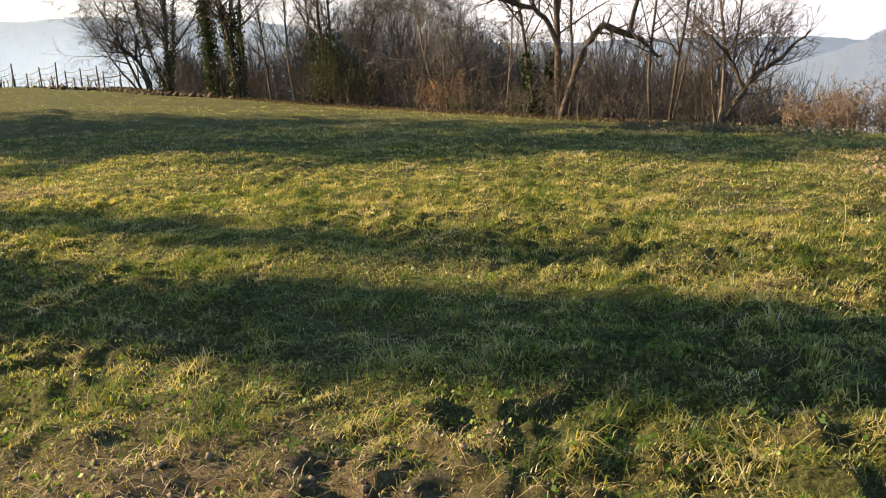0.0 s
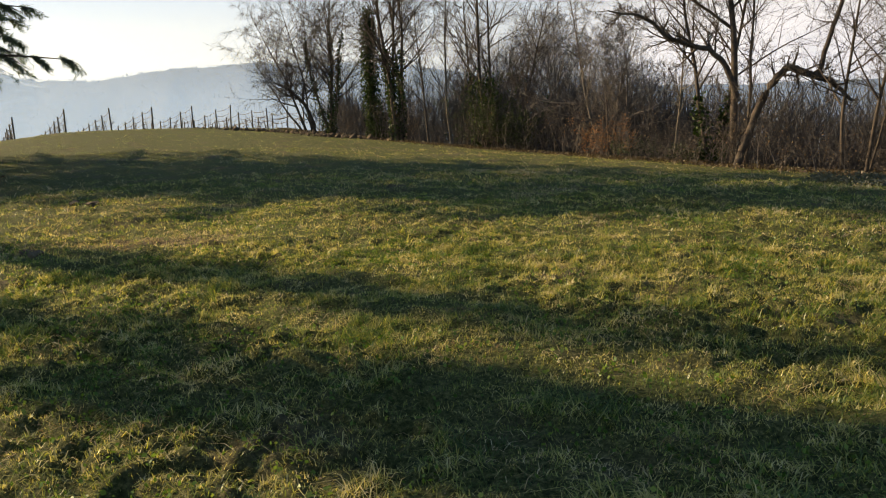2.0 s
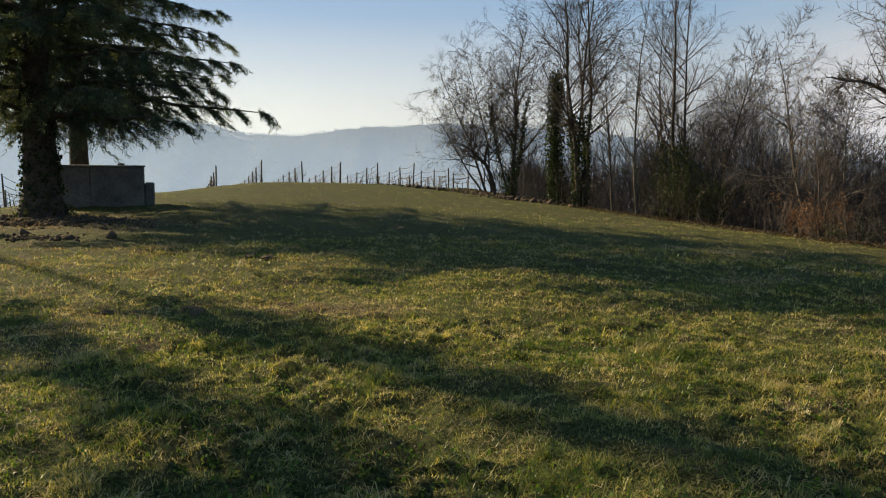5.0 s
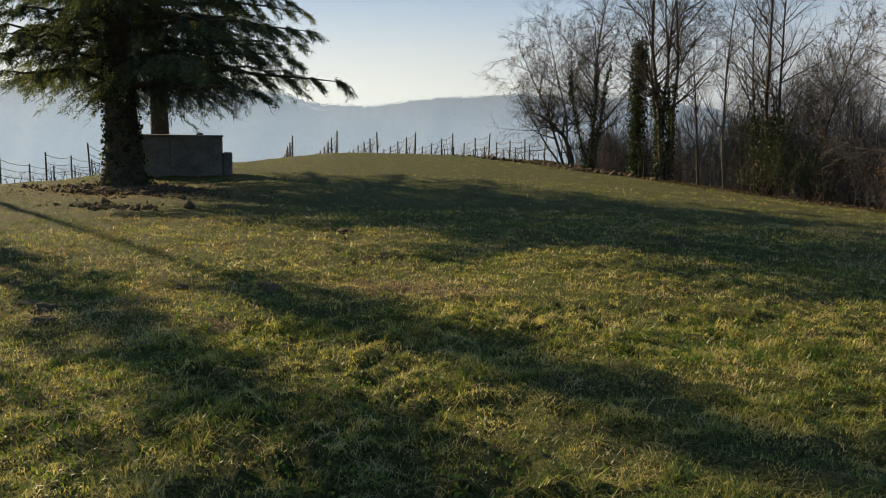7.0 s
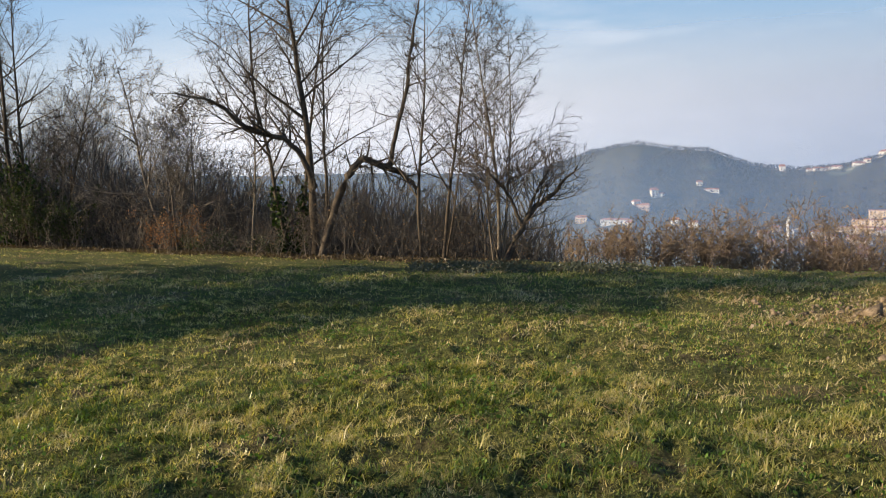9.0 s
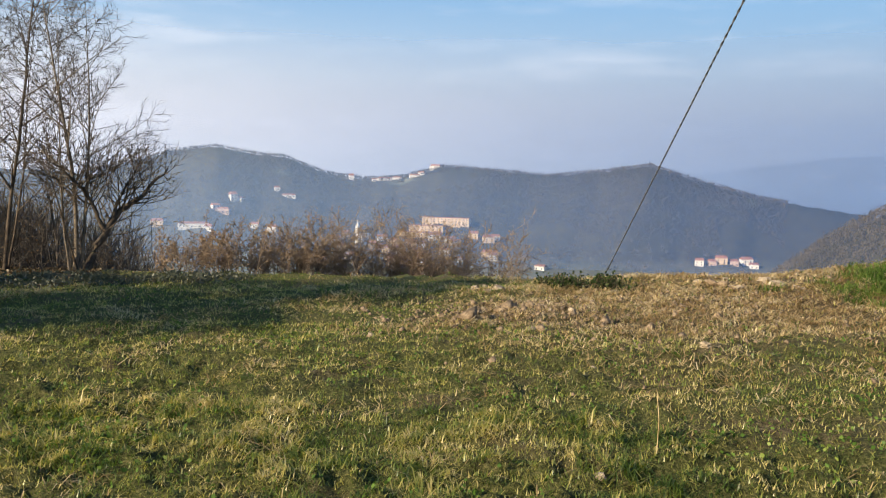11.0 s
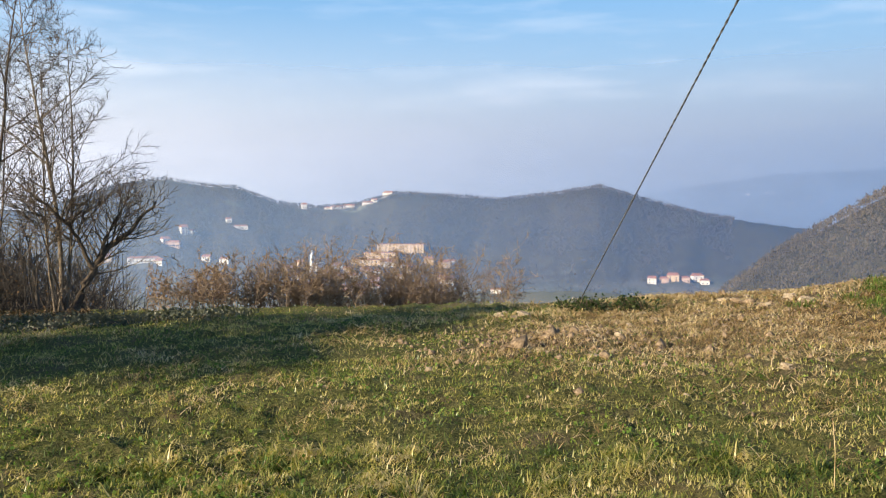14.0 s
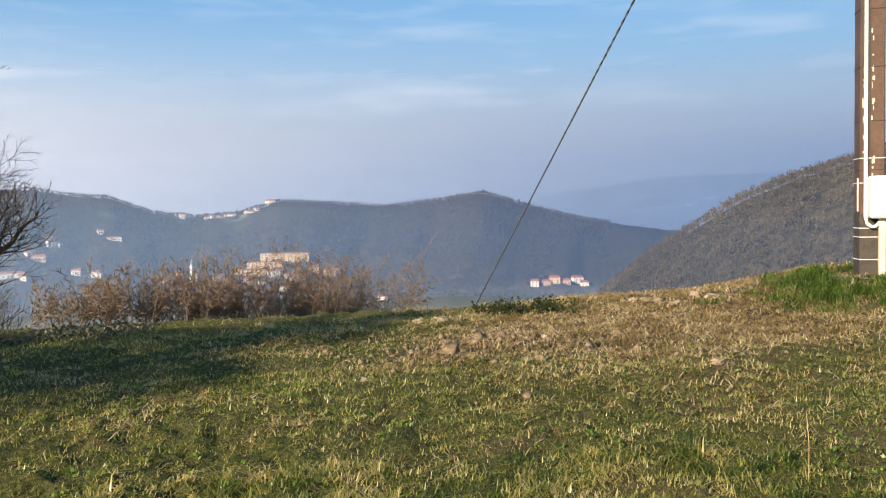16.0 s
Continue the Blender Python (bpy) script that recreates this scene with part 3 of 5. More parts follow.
tree("tree", x, y, 23, [(0.01, 0.0, 10.5, 0.21, 0, 0), (0.08, 0.1, 8.0, 0.10, 0.35, 0.1)], spec_of(kids=(16, 9, 6), first=(0.34, 0.15, 0.12), angle=(46, 44, 44), ratio=(0.36, 0.5, 0.48), up=(0.02, 0.03, 0.02, 0.02), wander=(0.045, 0.07, 0.08, 0.08)), BARK, "tall bare tree with a long arching side limb",
     BARK, extra=[([(0.02, 0, 2.0), (-0.35, -0.1, 3.0), (-0.85, -0.2, 3.35), (-1.8, -0.3, 3.6), (-2.6, -0.4, 4.3), (-3.6, -0.4, 4.5)], [0.13, 0.12, 0.11, 0.09, 0.07, 0.03], 0.3, 3.2)])
x, y = bearing(-13.0, 21.6)
tree("tree", x, y, 24, [(0.0, 0.0, 3.4, 0.06, -0.3, 0.2)], spec_of(slim=0.6, kids=(20, 8, 5), first=(0.05, 0.2, 0.15), angle=(62, 44, 42), ratio=(0.40, 0.5, 0.45), up=(0.02, 0.10, 0.06, 0.03)), BARK, "fallen-looking tree whose stem arches over and sprouts upwards",
     extra=[([(-0.45, 0, 0), (-0.1, 0, 1.2), (0.35, -0.1, 2.35), (0.75, -0.1, 2.85), (1.3, -0.1, 2.6), (1.8, -0.1, 2.45), (2.4, -0.1, 1.9)], [0.16, 0.15, 0.15, 0.14, 0.14, 0.11, 0.06], 0.35, 2.6),
            ([(1.5, -0.1, 2.5), (1.75, -0.05, 3.5), (2.1, 0, 4.6), (2.2, 0, 5.6), (2.45, 0.1, 6.6), (2.6, 0.1, 7.5)], [0.10, 0.09, 0.08, 0.065, 0.045, 0.02], 0.2, 4.5)])
x, y = bearing(-19.1, 20.2)
tree("tree", x, y, 25, [(-0.02, 0.0, 7.5, 0.085, 0, 0)], SLIM, BARK, "slender bare tree with a straight stem", BARK)
x, y = bearing(-20.7, 19.8)
tree("tree", x, y, 26, [(0.10, 0.0, 7.6, 0.085, 0, 0), (0.2, 0.1, 5.8, 0.05, 0.05, 0)], SLIM, BARK, "slender bare tree with a slanting stem")
x, y = bearing(-24.6, 19.0)
tree("tree", x, y, 27, [(0.04, 0.0, 6.7, 0.09, 0, 0), (0.20, 0.0, 5.9, 0.07, 0.1, 0), (-0.12, 0.0, 5.4, 0.05, -0.1, 0)], SLIM, BARK_PALE, "slender pale tree with fine upswept twigs", BARK)
x, y = bearing(-25.1, 18.3)
tree("tree", x, y, 28, [(-0.2, 0.0, 2.6, 0.05, -0.1, 0)], spec_of(levels=3, slim=0.42, thin=0.006, kids=(30, 8), first=(0.3, 0.15), angle=(62, 38), ratio=(0.5, 0.5), up=(0.02, 0.22, 0.14, 0.1), wander=(0.05, 0.06, 0.1, 0.1)), BARK, "low leaning tree with a bowl of upright shoots",
     extra=[([(0, 0, 0), (0.3, 0, 0.75), (0.75, 0, 1.35), (1.3, 0, 1.7), (1.9, 0, 2.3)], [0.12, 0.11, 0.10, 0.07, 0.03], 0.3, 2.9),
            ([(0.45, 0, 0.95), (0.2, 0.1, 1.6), (-0.2, 0.1, 2.1), (-0.6, 0.2, 2.4)], [0.07, 0.06, 0.045, 0.02], 0.2, 2.6),
            ([(0.6, 0, 1.2), (0.75, -0.2, 1.8), (1.1, -0.3, 2.4)], [0.06, 0.05, 0.02], 0.2, 2.4)])


# ---- the wood below the rim ----
def wood_tree(seed, tall, stems, spec):
    rng = np.random.default_rng(seed)
    root = thing("woodland_tree", 0, 0, -500, "bare grey-brown woodland tree on the slope", "tree", "woodland trees on the slope")
    out = {}
    for _ in range(stems):
        grow(rng, out, (rng.normal(0, 0.3), rng.normal(0, 0.3), 0), (rng.normal(0, 0.12), rng.normal(0, 0.12), 1), tall * rng.uniform(0.8, 1.1), tall * 0.014, 0, spec)
    part("trunk", tubes("trunk", out[0], 5, BARK_FAR), root)
    part("crown", tubes("crown", [p for lv in out if lv for p in out[lv]], 3, BARK_FAR), root)
    return root


FARSPEC = spec_of(levels=4, step=(1.6, 1.0, 0.9, 0.8), kids=(12, 5, 4), first=(0.2, 0.15, 0.1), angle=(46, 46, 44), ratio=(0.42, 0.55, 0.5), thin=0.014)
kinds = [wood_tree(70 + k, 1.0 * h, s, FARSPEC) for k, (h, s) in enumerate([(11, 2), (13, 1), (9, 2), (12, 1)])]
rng = np.random.default_rng(3)
wood = []
for k in range(46):
    az = 20 - 48 * (k + rng.random()) / 46
    back = 2.5 + 45 * rng.random() ** 1.4
    rim = float(np.interp(az, RIM_A, RIM_R))
    wood.append((az, rim + back, rng.uniform(0.45, 0.85), rng.integers(0, 4), rng.uniform(0, 360)))
for az, r, size, k, turn in wood:
    x, y = bearing(az, r)
    ground_z = height(x, y)
    top = min(ground_z + 12 * size, 1.6 + r * math.tan(radians(3.2 if az > -6 else 1.2)))
    s = max(0.3, (top - ground_z) / 12.5)
    ob = copy_thing(kinds[k], pose(x, y, ground_z - 0.2, 0, 0, turn))
    ob.scale = (s * 1.1, s * 1.1, s)
for az, r, top, wide in [(4.6, 62, 7.4, 1.5), (6.6, 66, 5.0, 1.2), (2.6, 60, 5.6, 1.1), (-0.6, 58, 3.4, 1.0), (9.0, 64, 3.6, 1.0)]:
    x, y = bearing(az, r)
    ob = copy_thing(kinds[2 if wide > 1.1 else 0], pose(x, y, height(x, y), 0, 0, 30 + 50 * az))
    ob.scale = (wide, wide, (top - height(x, y)) / 11.0)
for k in kinds:
    for o in (*k.children_recursive, k):
        bpy.data.objects.remove(o)


def twig_cloud(rng, x, y, z, tall, wide, n, r):
    """A loose dome of twigs, as thin tapering strips."""
    crown = np.array([wide, wide, 0.42 * tall])
    c = rng.normal(0, 1, (n, 3))
    c /= np.linalg.norm(c, axis=1, keepdims=True)
    c = c * rng.random((n, 1)) ** 0.5 * crown
    out = c / crown + rng.normal(0, 0.5, (n, 3)) + np.array([0, 0, 0.75])
    out /= np.linalg.norm(out, axis=1, keepdims=True)
    c = c + np.array([x, y, z + 0.56 * tall])
    side = np.cross(out, rng.normal(0, 1, (n, 3)))
    side /= np.linalg.norm(side, axis=1, keepdims=True)
    long = rng.uniform(0.4, 1.1, (n, 1)) * (0.5 + min(tall, 12) / 16)
    thick = rng.uniform(0.007, 0.016, (n, 1)) * (0.7 + r / 70)
    a, b = c - out * long, c + out * long
    return np.stack([a - side * thick, a + side * thick, b + side * thick * 0.3, b - side * thick * 0.3], 1).reshape(-1, 3)


def mid_woods():
    """The mass of bare crowns on the slope behind the first trees: thin twigs, too many to count."""
    rng = np.random.default_rng(19)
    verts = []
    for k in range(400):
        az = 19.5 - 49 * (k + rng.random()) / 400
        rim = float(np.interp(az, RIM_A, RIM_R))
        r = rim + 5 + 62 * rng.random()
        x, y = bearing(az, r)
        z = height(x, y)
        el = np.interp(az, [-29, -24, -17, -8, -3, 0, 4.5, 8, 12, 16, 19.5], [-3.2, -1.6, 0.6, 1.8, 2.4, 2.8, 3.6, 2.9, 2.2, 1.6, 1.0]) - 3.2 * rng.random() ** 1.5
        top = 1.6 + r * math.tan(radians(float(el)))
        tall = top - z
        if tall < 2.0:
            continue
        verts.append(twig_cloud(rng, x, y, z, tall, 0.20 * min(tall, 12) + 0.6, 220, r))
    v = np.concatenate(verts)
    ob = new("slope_woods", mesh_from("slope_woods", v, np.arange(len(v)).reshape(-1, 4), BARK_FAR))
    return tagged(ob, "dense leafless grey-brown woods on the slope behind", "woods", kind="stuff")


def crown_row():
    """Large rounded bare crowns that stand over the rest of the woods, paled to look hazed."""
    rng = np.random.default_rng(31)
    verts = []
    for az, r, el, wide, n in [(3.9, 118, 6.0, 5.6, 3000), (5.6, 122, 4.2, 3.6, 1000), (7.2, 120, 3.4, 3.6, 900), (2.2, 116, 4.4, 4.0, 1200), (0.9, 112, 3.5, 4.0, 900), (-1.6, 108, 3.1, 3.6, 800), (9.5, 124, 2.8, 4.0, 800)]:
        x, y = bearing(az, r)
        top = 1.6 + r * math.tan(radians(el))
        verts.append(twig_cloud(rng, x, y, top - 15, 15, wide, n, r))
    v = np.concatenate(verts)
    ob = new("rounded_crowns", mesh_from("rounded_crowns", v, np.arange(len(v)).reshape(-1, 4), BARK_HAZED))
    return tagged(ob, "tall rounded leafless crowns rising over the woods", "woods", kind="stuff")


crown_row()


def saplings():
    """Thin upright stems that crowd the slope below the rim."""
    rng = np.random.default_rng(29)
    paths = []
    for k in range(300):
        az = 19.0 - 47 * rng.random() ** 1.35
        rim = float(np.interp(az, RIM_A, RIM_R))
        r = rim + 0.6 + 26 * rng.random() ** 1.6
        x, y = bearing(az, r)
        z = height(x, y) - 0.1
        top = min(z + rng.uniform(2.5, 7.5), 1.6 + r * math.tan(radians(float(np.interp(az, [-28, -22, -16, -6, 0, 19], [-3.0, -1.6, 0.4, 1.8, 3.0, 2.4])) * rng.uniform(0.5, 1.1))))
        h = max(top - z, 1.2)
        lean = rng.normal(0, 0.17, 2)
        bow = rng.normal(0, 0.16, 2) * h
        t = np.linspace(0, 1, 5)
        pts = np.stack([x + lean[0] * h * t + bow[0] * t * (1 - t), y + lean[1] * h * t + bow[1] * t * (1 - t), z + h * t], -1)
        paths.append((pts, np.linspace(rng.uniform(0.010, 0.024), 0.005, 5)))
        for _ in range(7):
            f = rng.uniform(0.3, 0.95)
            p = np.array([np.interp(f, t, pts[:, i]) for i in range(3)])
            a = rng.uniform(0, 6.28)
            d = np.array([math.cos(a) * 0.6, math.sin(a) * 0.6, 0.8]) * h * rng.uniform(0.08, 0.24)
            paths.append(([p, p + d * 0.5 + rng.normal(0, 0.04, 3), p + d], [0.009, 0.007, 0.004]))
    ob = new("sapling_stems", tubes("sapling_stems", paths, 3, BARK_FAR))
    return tagged(ob, "thin bare sapling stems crowding the slope below the field", "saplings", kind="stuff")


saplings()
mid_woods()


# ---- thickets ----
def thicket(name, x, y, seed, wide, tall, stems, mat, leaves, label, leaf_mat=None, group="", spec=None, deep=0.5, lean=0.38):
    rng = np.random.default_rng(seed)
    root = thing(name, x, y, height(x, y) - 0.05, label, "shrub", group)
    out = {}
    spec = spec or spec_of(levels=3, step=(0.3, 0.25, 0.25), wander=(0.10, 0.14, 0.15), up=(0.03, 0.04, 0.02), kids=(7, 4), first=(0.15, 0.1), angle=(44, 44), ratio=(0.46, 0.45), thin=0.0035)
    for _ in range(stems):
        fx, fy = rng.uniform(-wide, wide), rng.normal(0, deep)
        fz = height(x + fx, y + fy) - height(x, y)
        grow(rng, out, (fx, fy, fz), (rng.normal(0, lean), rng.normal(0, lean), 1), tall * rng.uniform(0.5, 1.12), 0.006 + 0.003 * tall, 0, spec)
    tagged(part("stem_clump", tubes("stem_clump", out[0], 4, mat), root), kind="stuff")
    tagged(part("twig_mass", tubes("twig_mass", [p for lv in out if lv for p in out[lv]], 3, mat), root), kind="stuff")
    if leaves:
        tips = np.concatenate([p[1:] for lv in out if lv for p, r in out[lv]])
        c = tips[rng.integers(0, len(tips), leaves)] + rng.normal(0, 0.03, (leaves, 3))
        v, f = leaf_cards(rng, c, 0.042)
        tagged(part("foliage", mesh_from("foliage", v, f, leaf_mat or DRY_LEAF), root), kind="stuff")
    return root


def sight(az, r):
    a = radians(az)
    return -1.6 - math.sin(a) * r, 4.5 + math.cos(a) * r


for k, (az, r, el) in enumerate([(-36.6, 16.6, -4.0), (-39.4, 17.0, -3.3), (-42.0, 17.4, -3.6), (-44.6, 17.8, -3.4), (-47.2, 18.4, -2.7), (-49.6, 19.0, -3.7), (-51.9, 19.8, -3.0), (-54.0, 20.6, -3.2), (-55.8, 21.4, -4.0)]):
    x, y = sight(az, r)
    tall = 1.6 - r * math.tan(radians(-el)) - height(x, y)
    thicket("shrub", x, y, 40 + k, 0.8, tall, 38, BUSH, 420, "brown leafless shrub with a few withered leaves", group="brown shrubs on the rim", spec=spec_of(levels=3, step=(0.35, 0.28, 0.28), wander=(0.10, 0.16, 0.18), up=(0.03, 0.04, 0.02), kids=(8, 4), first=(0.15, 0.1), angle=(48, 48), ratio=(0.42, 0.5), thin=0.0075), lean=0.26)
for k in range(16):
    az = 17.5 - 2.9 * k
    r = float(np.interp(az, RIM_A, RIM_R)) + 0.6
    x, y = bearing(az, r)
    thicket("brush", x, y, 80 + k, 1.2, 1.0 + 0.6 * (k % 3) / 2 + (0.6 if az > -4 else 0), 16, BARK_RUSSET if 4 < k < 12 else BARK_FAR, 120, "tangled dry brush under the trees", group="brush under the trees", deep=0.8)
for k, (az, r, tall) in enumerate([(6.2, 31, 2.6), (5.2, 30.6, 2.0)]):
    x, y = bearing(az, r)
    thicket("evergreen_shrub", x, y, 120 + k, 0.7, tall, 22, BARK, 9000, "dense dark evergreen shrub", IVY, group="dark evergreen shrubs")
x, y = sight(-65.8, 12.3)
thicket("low_shrub", x, y, 130, 0.30, 0.10, 18, BARK, 1500, "low dark green creeping shrub", IVY)

kinds = []
for k in range(4):
    kinds.append(thicket("undergrowth", 200.0 + 5 * k, -300.0, 150 + k, 1.5, 3.4, 16, [BARK_FAR, BARK_FAR, BARK_PALE, BARK_FAR][k], 60, "tall tangled leafless undergrowth below the trees", group="undergrowth on the slope", deep=0.9,
                         spec=spec_of(levels=3, step=(0.9, 0.7, 0.8), wander=(0.12, 0.2, 0.2), up=(0.02, 0.02, 0.0), kids=(5, 3), first=(0.2, 0.1), angle=(44, 46), ratio=(0.42, 0.5), thin=0.007)))
rng = np.random.default_rng(8)
for k in range(40):
    az = 18.5 - 43.5 * (k + rng.random()) / 40
    r = float(np.interp(az, RIM_A, RIM_R)) + 0.8 + 11 * rng.random() ** 1.3
    x, y = bearing(az, r)
    z = height(x, y)
    top = min(z + rng.uniform(2.6, 4.6), 1.6 + r * math.tan(radians((1.6 if az > -5 else (-0.3 if az > -17 else -1.6)) + rng.normal(0, 1.3))))
    ob = copy_thing(kinds[k % 4], pose(x, y, z - 0.1, 0, 0, rng.uniform(0, 360)))
    f = max(0.35, (top - z) / 3.6)
    ob.scale = (1.0, 1.0, f)
for k in kinds:
    for o in (*k.children_recursive, k):
        bpy.data.objects.remove(o)

x, y = bearing(-2.2, 26.6)
thicket("dry_fern", x, y, 170, 0.7, 1.3, 30, BARK_RUSSET, 2600, "clump of rust-coloured withered bracken", RUST_LEAF)
x, y = bearing(-4.2, 26.0)
thicket("bramble", x, y, 171, 0.9, 0.7, 26, BARK_RUSSET, 1500, "low bramble with dull green leaves", IVY)
x, y = bearing(-9.0, 23.6)
thicket("bramble", x, y, 172, 0.8, 0.6, 24, BARK, 1100, "low bramble with dull green leaves", IVY)


def leaf_litter():
    """Fallen leaves and dead stalks along the foot of the trees."""
    rng = np.random.default_rng(23)
    n = 26000
    az = rng.uniform(-26, 23, n)
    rim = np.interp(az, RIM_A, RIM_R)
    r = rim - 0.2 + rng.normal(0, 0.55, n) * (1 + 0.02 * rim)
    a = np.radians(az)
    x, y = -1.25 - np.sin(a) * r, 2.8 + np.cos(a) * r
    c = np.stack([x, y, land(x, y) + fine(x, y) + rng.uniform(0.0, 0.07, n)], -1)
    v, f = leaf_cards(rng, c, 0.06)
    ob = new("leaf_litter", mesh_from("leaf_litter", v, f, LITTER))
    return tagged(ob, "brown fallen leaves along the foot of the trees", "leaves", kind="stuff")


leaf_litter()


# ---- evergreens ----
def cedar(name, x, y, seed, tall, reach, trunk_r, low, limbs, label, dense=1.0, ivy_top=0.0, group="", lean=0.0):
    """A cedar: straight trunk, level limbs in tiers, hanging sprays of needles."""
    rng = np.random.default_rng(seed)
    root = thing(name, x, y, height(x, y) - 0.1, label, "tree", group)
    zs = np.linspace(0, tall, 16)
    trunk = np.stack([rng.normal(0, 0.03, 16).cumsum() * 0.5, rng.normal(0, 0.03, 16).cumsum() * 0.5, zs], -1)
    rad = trunk_r * (1 - 0.85 * zs / tall)
    rad[0] *= 1.45
    part("trunk", tubes("trunk", [(trunk, rad)], 12, BARK), root)
    wood_paths, heart, way, size = [], [], [], []
    # the grouped conifers, added as shadow casters, get broad needles
    broad = 0.096 if group else 0.012
    for k in range(limbs):
        f = (k + 0.5 * rng.random()) / limbs
        z0 = low + (tall - low - 0.6) * f
        az = 2.39996 * k + rng.normal(0, 0.25)
        long = reach * ((1 - 0.55 * f**2.2) if group else (1 - 0.68 * f ** 1.4) * float(np.interp(f, [0, 0.18, 0.32], [0.86, 0.94, 1.0])) * (1 - 0.30 * max(0.0, -math.sin(az)))) * rng.uniform(0.72, 1.08)
        n = 9
        t = np.linspace(0, 1, n)
        out = np.array([math.cos(az), math.sin(az), 0])
        pts = trunk[0] * 0 + out * (t * long)[:, None]
        pts[:, 2] += z0 + long * (0.10 * t - 0.12 * t * t) + rng.normal(0, 0.05, n)
        pts[:, :2] += rng.normal(0, 0.06, (n, 2)).cumsum(0) * 0.7
        wood_paths.append((pts, np.linspace(0.035 + 0.011 * long, 0.012, n)))
        side = np.array([-out[1], out[0], 0])
        for c in range(int((6 + 5.0 * long if group else 10 + 9.0 * long) * dense)):
            u = min(rng.uniform(0.16, 1.12), 1.0)
            p = pts[min(n - 1, int(u * (n - 1)))] * 1.0
            s = 1 if c % 2 else -1
            blong = (0.14 if group else 0.45 + 0.26 * long * (1.08 - u)) * rng.uniform(0.6, 1.2)
            d = unit(out * rng.uniform(0.4, 1.0) + side * s * rng.uniform(0.5, 1.1) + np.array([0, 0, rng.uniform(-0.32, 0.05)]))
            m = 5
            q = p + d * (np.linspace(0, blong, m))[:, None]
            q[:, 2] -= 0.3 * (np.linspace(0, 1, m) ** 2) * blong
            wood_paths.append((q[::2], np.linspace(0.012, 0.004, 3)))
            count = int((11 + 20 * blong) * dense * (1 if group else 2.1))
            w = rng.random(count)
            c0 = q[0] + (q[-1] - q[0]) * w[:, None]
            c0[:, 2] -= 0.2 * w * w * blong - 0.02
            heart.append(c0 + rng.normal(0, 0.03, (count, 3)))
            hang = d * rng.uniform(0.1, 0.9, (count, 1)) + rng.normal(0, 0.35, (count, 3)) + np.array([0, 0, -1.0]) * rng.uniform(0.0, 0.8, (count, 1))
            way.append(hang / np.linalg.norm(hang, axis=1, keepdims=True))
            size.append(rng.uniform(0.07, 0.21, count) * (0.8 if group else 1))
    part("limb_set", tubes("limb_set", wood_paths, 4, BARK), root)["kind"] = "stuff"
    c, w, s = np.concatenate(heart), np.concatenate(way), np.concatenate(size)[:, None]
    b = np.cross(w, np.random.default_rng(seed + 1).normal(0, 1, c.shape))
    b /= np.linalg.norm(b, axis=1, keepdims=True)
    v = np.stack([c - b * broad, c + b * broad, c + w * s], 1).reshape(-1, 3)
    part("foliage", mesh_from("foliage", v, np.arange(len(v)).reshape(-1, 3), NEEDLES), root)["kind"] = "stuff"
    if ivy_top:
        v, f = ivy_leaves(rng, [(trunk[zs < ivy_top], rad[zs < ivy_top])], 3600, 0.10, 0.095)
        part("ivy", mesh_from("ivy", v, f, IVY), root, "ivy on the lower trunk")
    root.rotation_euler = (radians(lean), 0, 0)
    return root


cedar("cedar_tree", -20.0, 17.6, 31, 12.2, 6.4, 0.50, 2.75, 74, "large dark cedar with drooping limbs and an ivied trunk", 1.15, 3.4)
cedar("cedar_tree", -24.2, 22.6, 32, 12.8, 6.0, 0.36, 3.4, 56, "dark cedar behind a larger one", 0.9)
# four conifers added out of view, leaning so their shadows band the turf
cedar("cedar_tree", -32.0, 18.8, 33, 16.2, 0.38, 0.16, 11.6, 36, "unseen slender leaning conifer added to cast a shadow band on the field", 1.0, group="conifers beside the field", lean=26.6)
cedar("cedar_tree", -30.0, 16.38, 34, 15.9, 0.52, 0.16, 8.2, 50, "unseen slender leaning conifer added to cast a shadow band on the field", 1.0, group="conifers beside the field", lean=27.7)
cedar("cedar_tree", -29.0, 12.05, 35, 14.5, 0.2, 0.16, 11.0, 30, "unseen slender leaning conifer added to cast a shadow band on the field", 1.0, group="conifers beside the field", lean=12.4)
cedar("cedar_tree", -31.0, 15.0, 36, 15.7, 0.26, 0.16, 13.1, 30, "unseen slender leaning conifer added to cast a shadow band on the field", 1.0, group="conifers beside the field", lean=19.1)


# ---- solid shapes ----
def solid(name, boxes, mat, parent=None, edge=0.01, label=""):
    """One mesh of bevelled blocks. boxes: centre, size, turn about z."""
    bm = bmesh.new()
    for c, s, turn in boxes:
        m = Matrix.Translation(c) @ Matrix.Rotation(radians(turn), 4, "Z") @ Matrix.Diagonal((*s, 1))
        bmesh.ops.create_cube(bm, size=1, matrix=m)
    if edge:
        bmesh.ops.bevel(bm, geom=bm.edges[:], offset=edge, segments=1, affect="EDGES")
    me = bpy.data.meshes.new(name)
    bm.to_mesh(me)
    bm.free()
    me.materials.append(mat)
    ob = new(name, me)
    if parent:
        ob.parent = parent
    if label:
        ob["label"] = label
    return ob


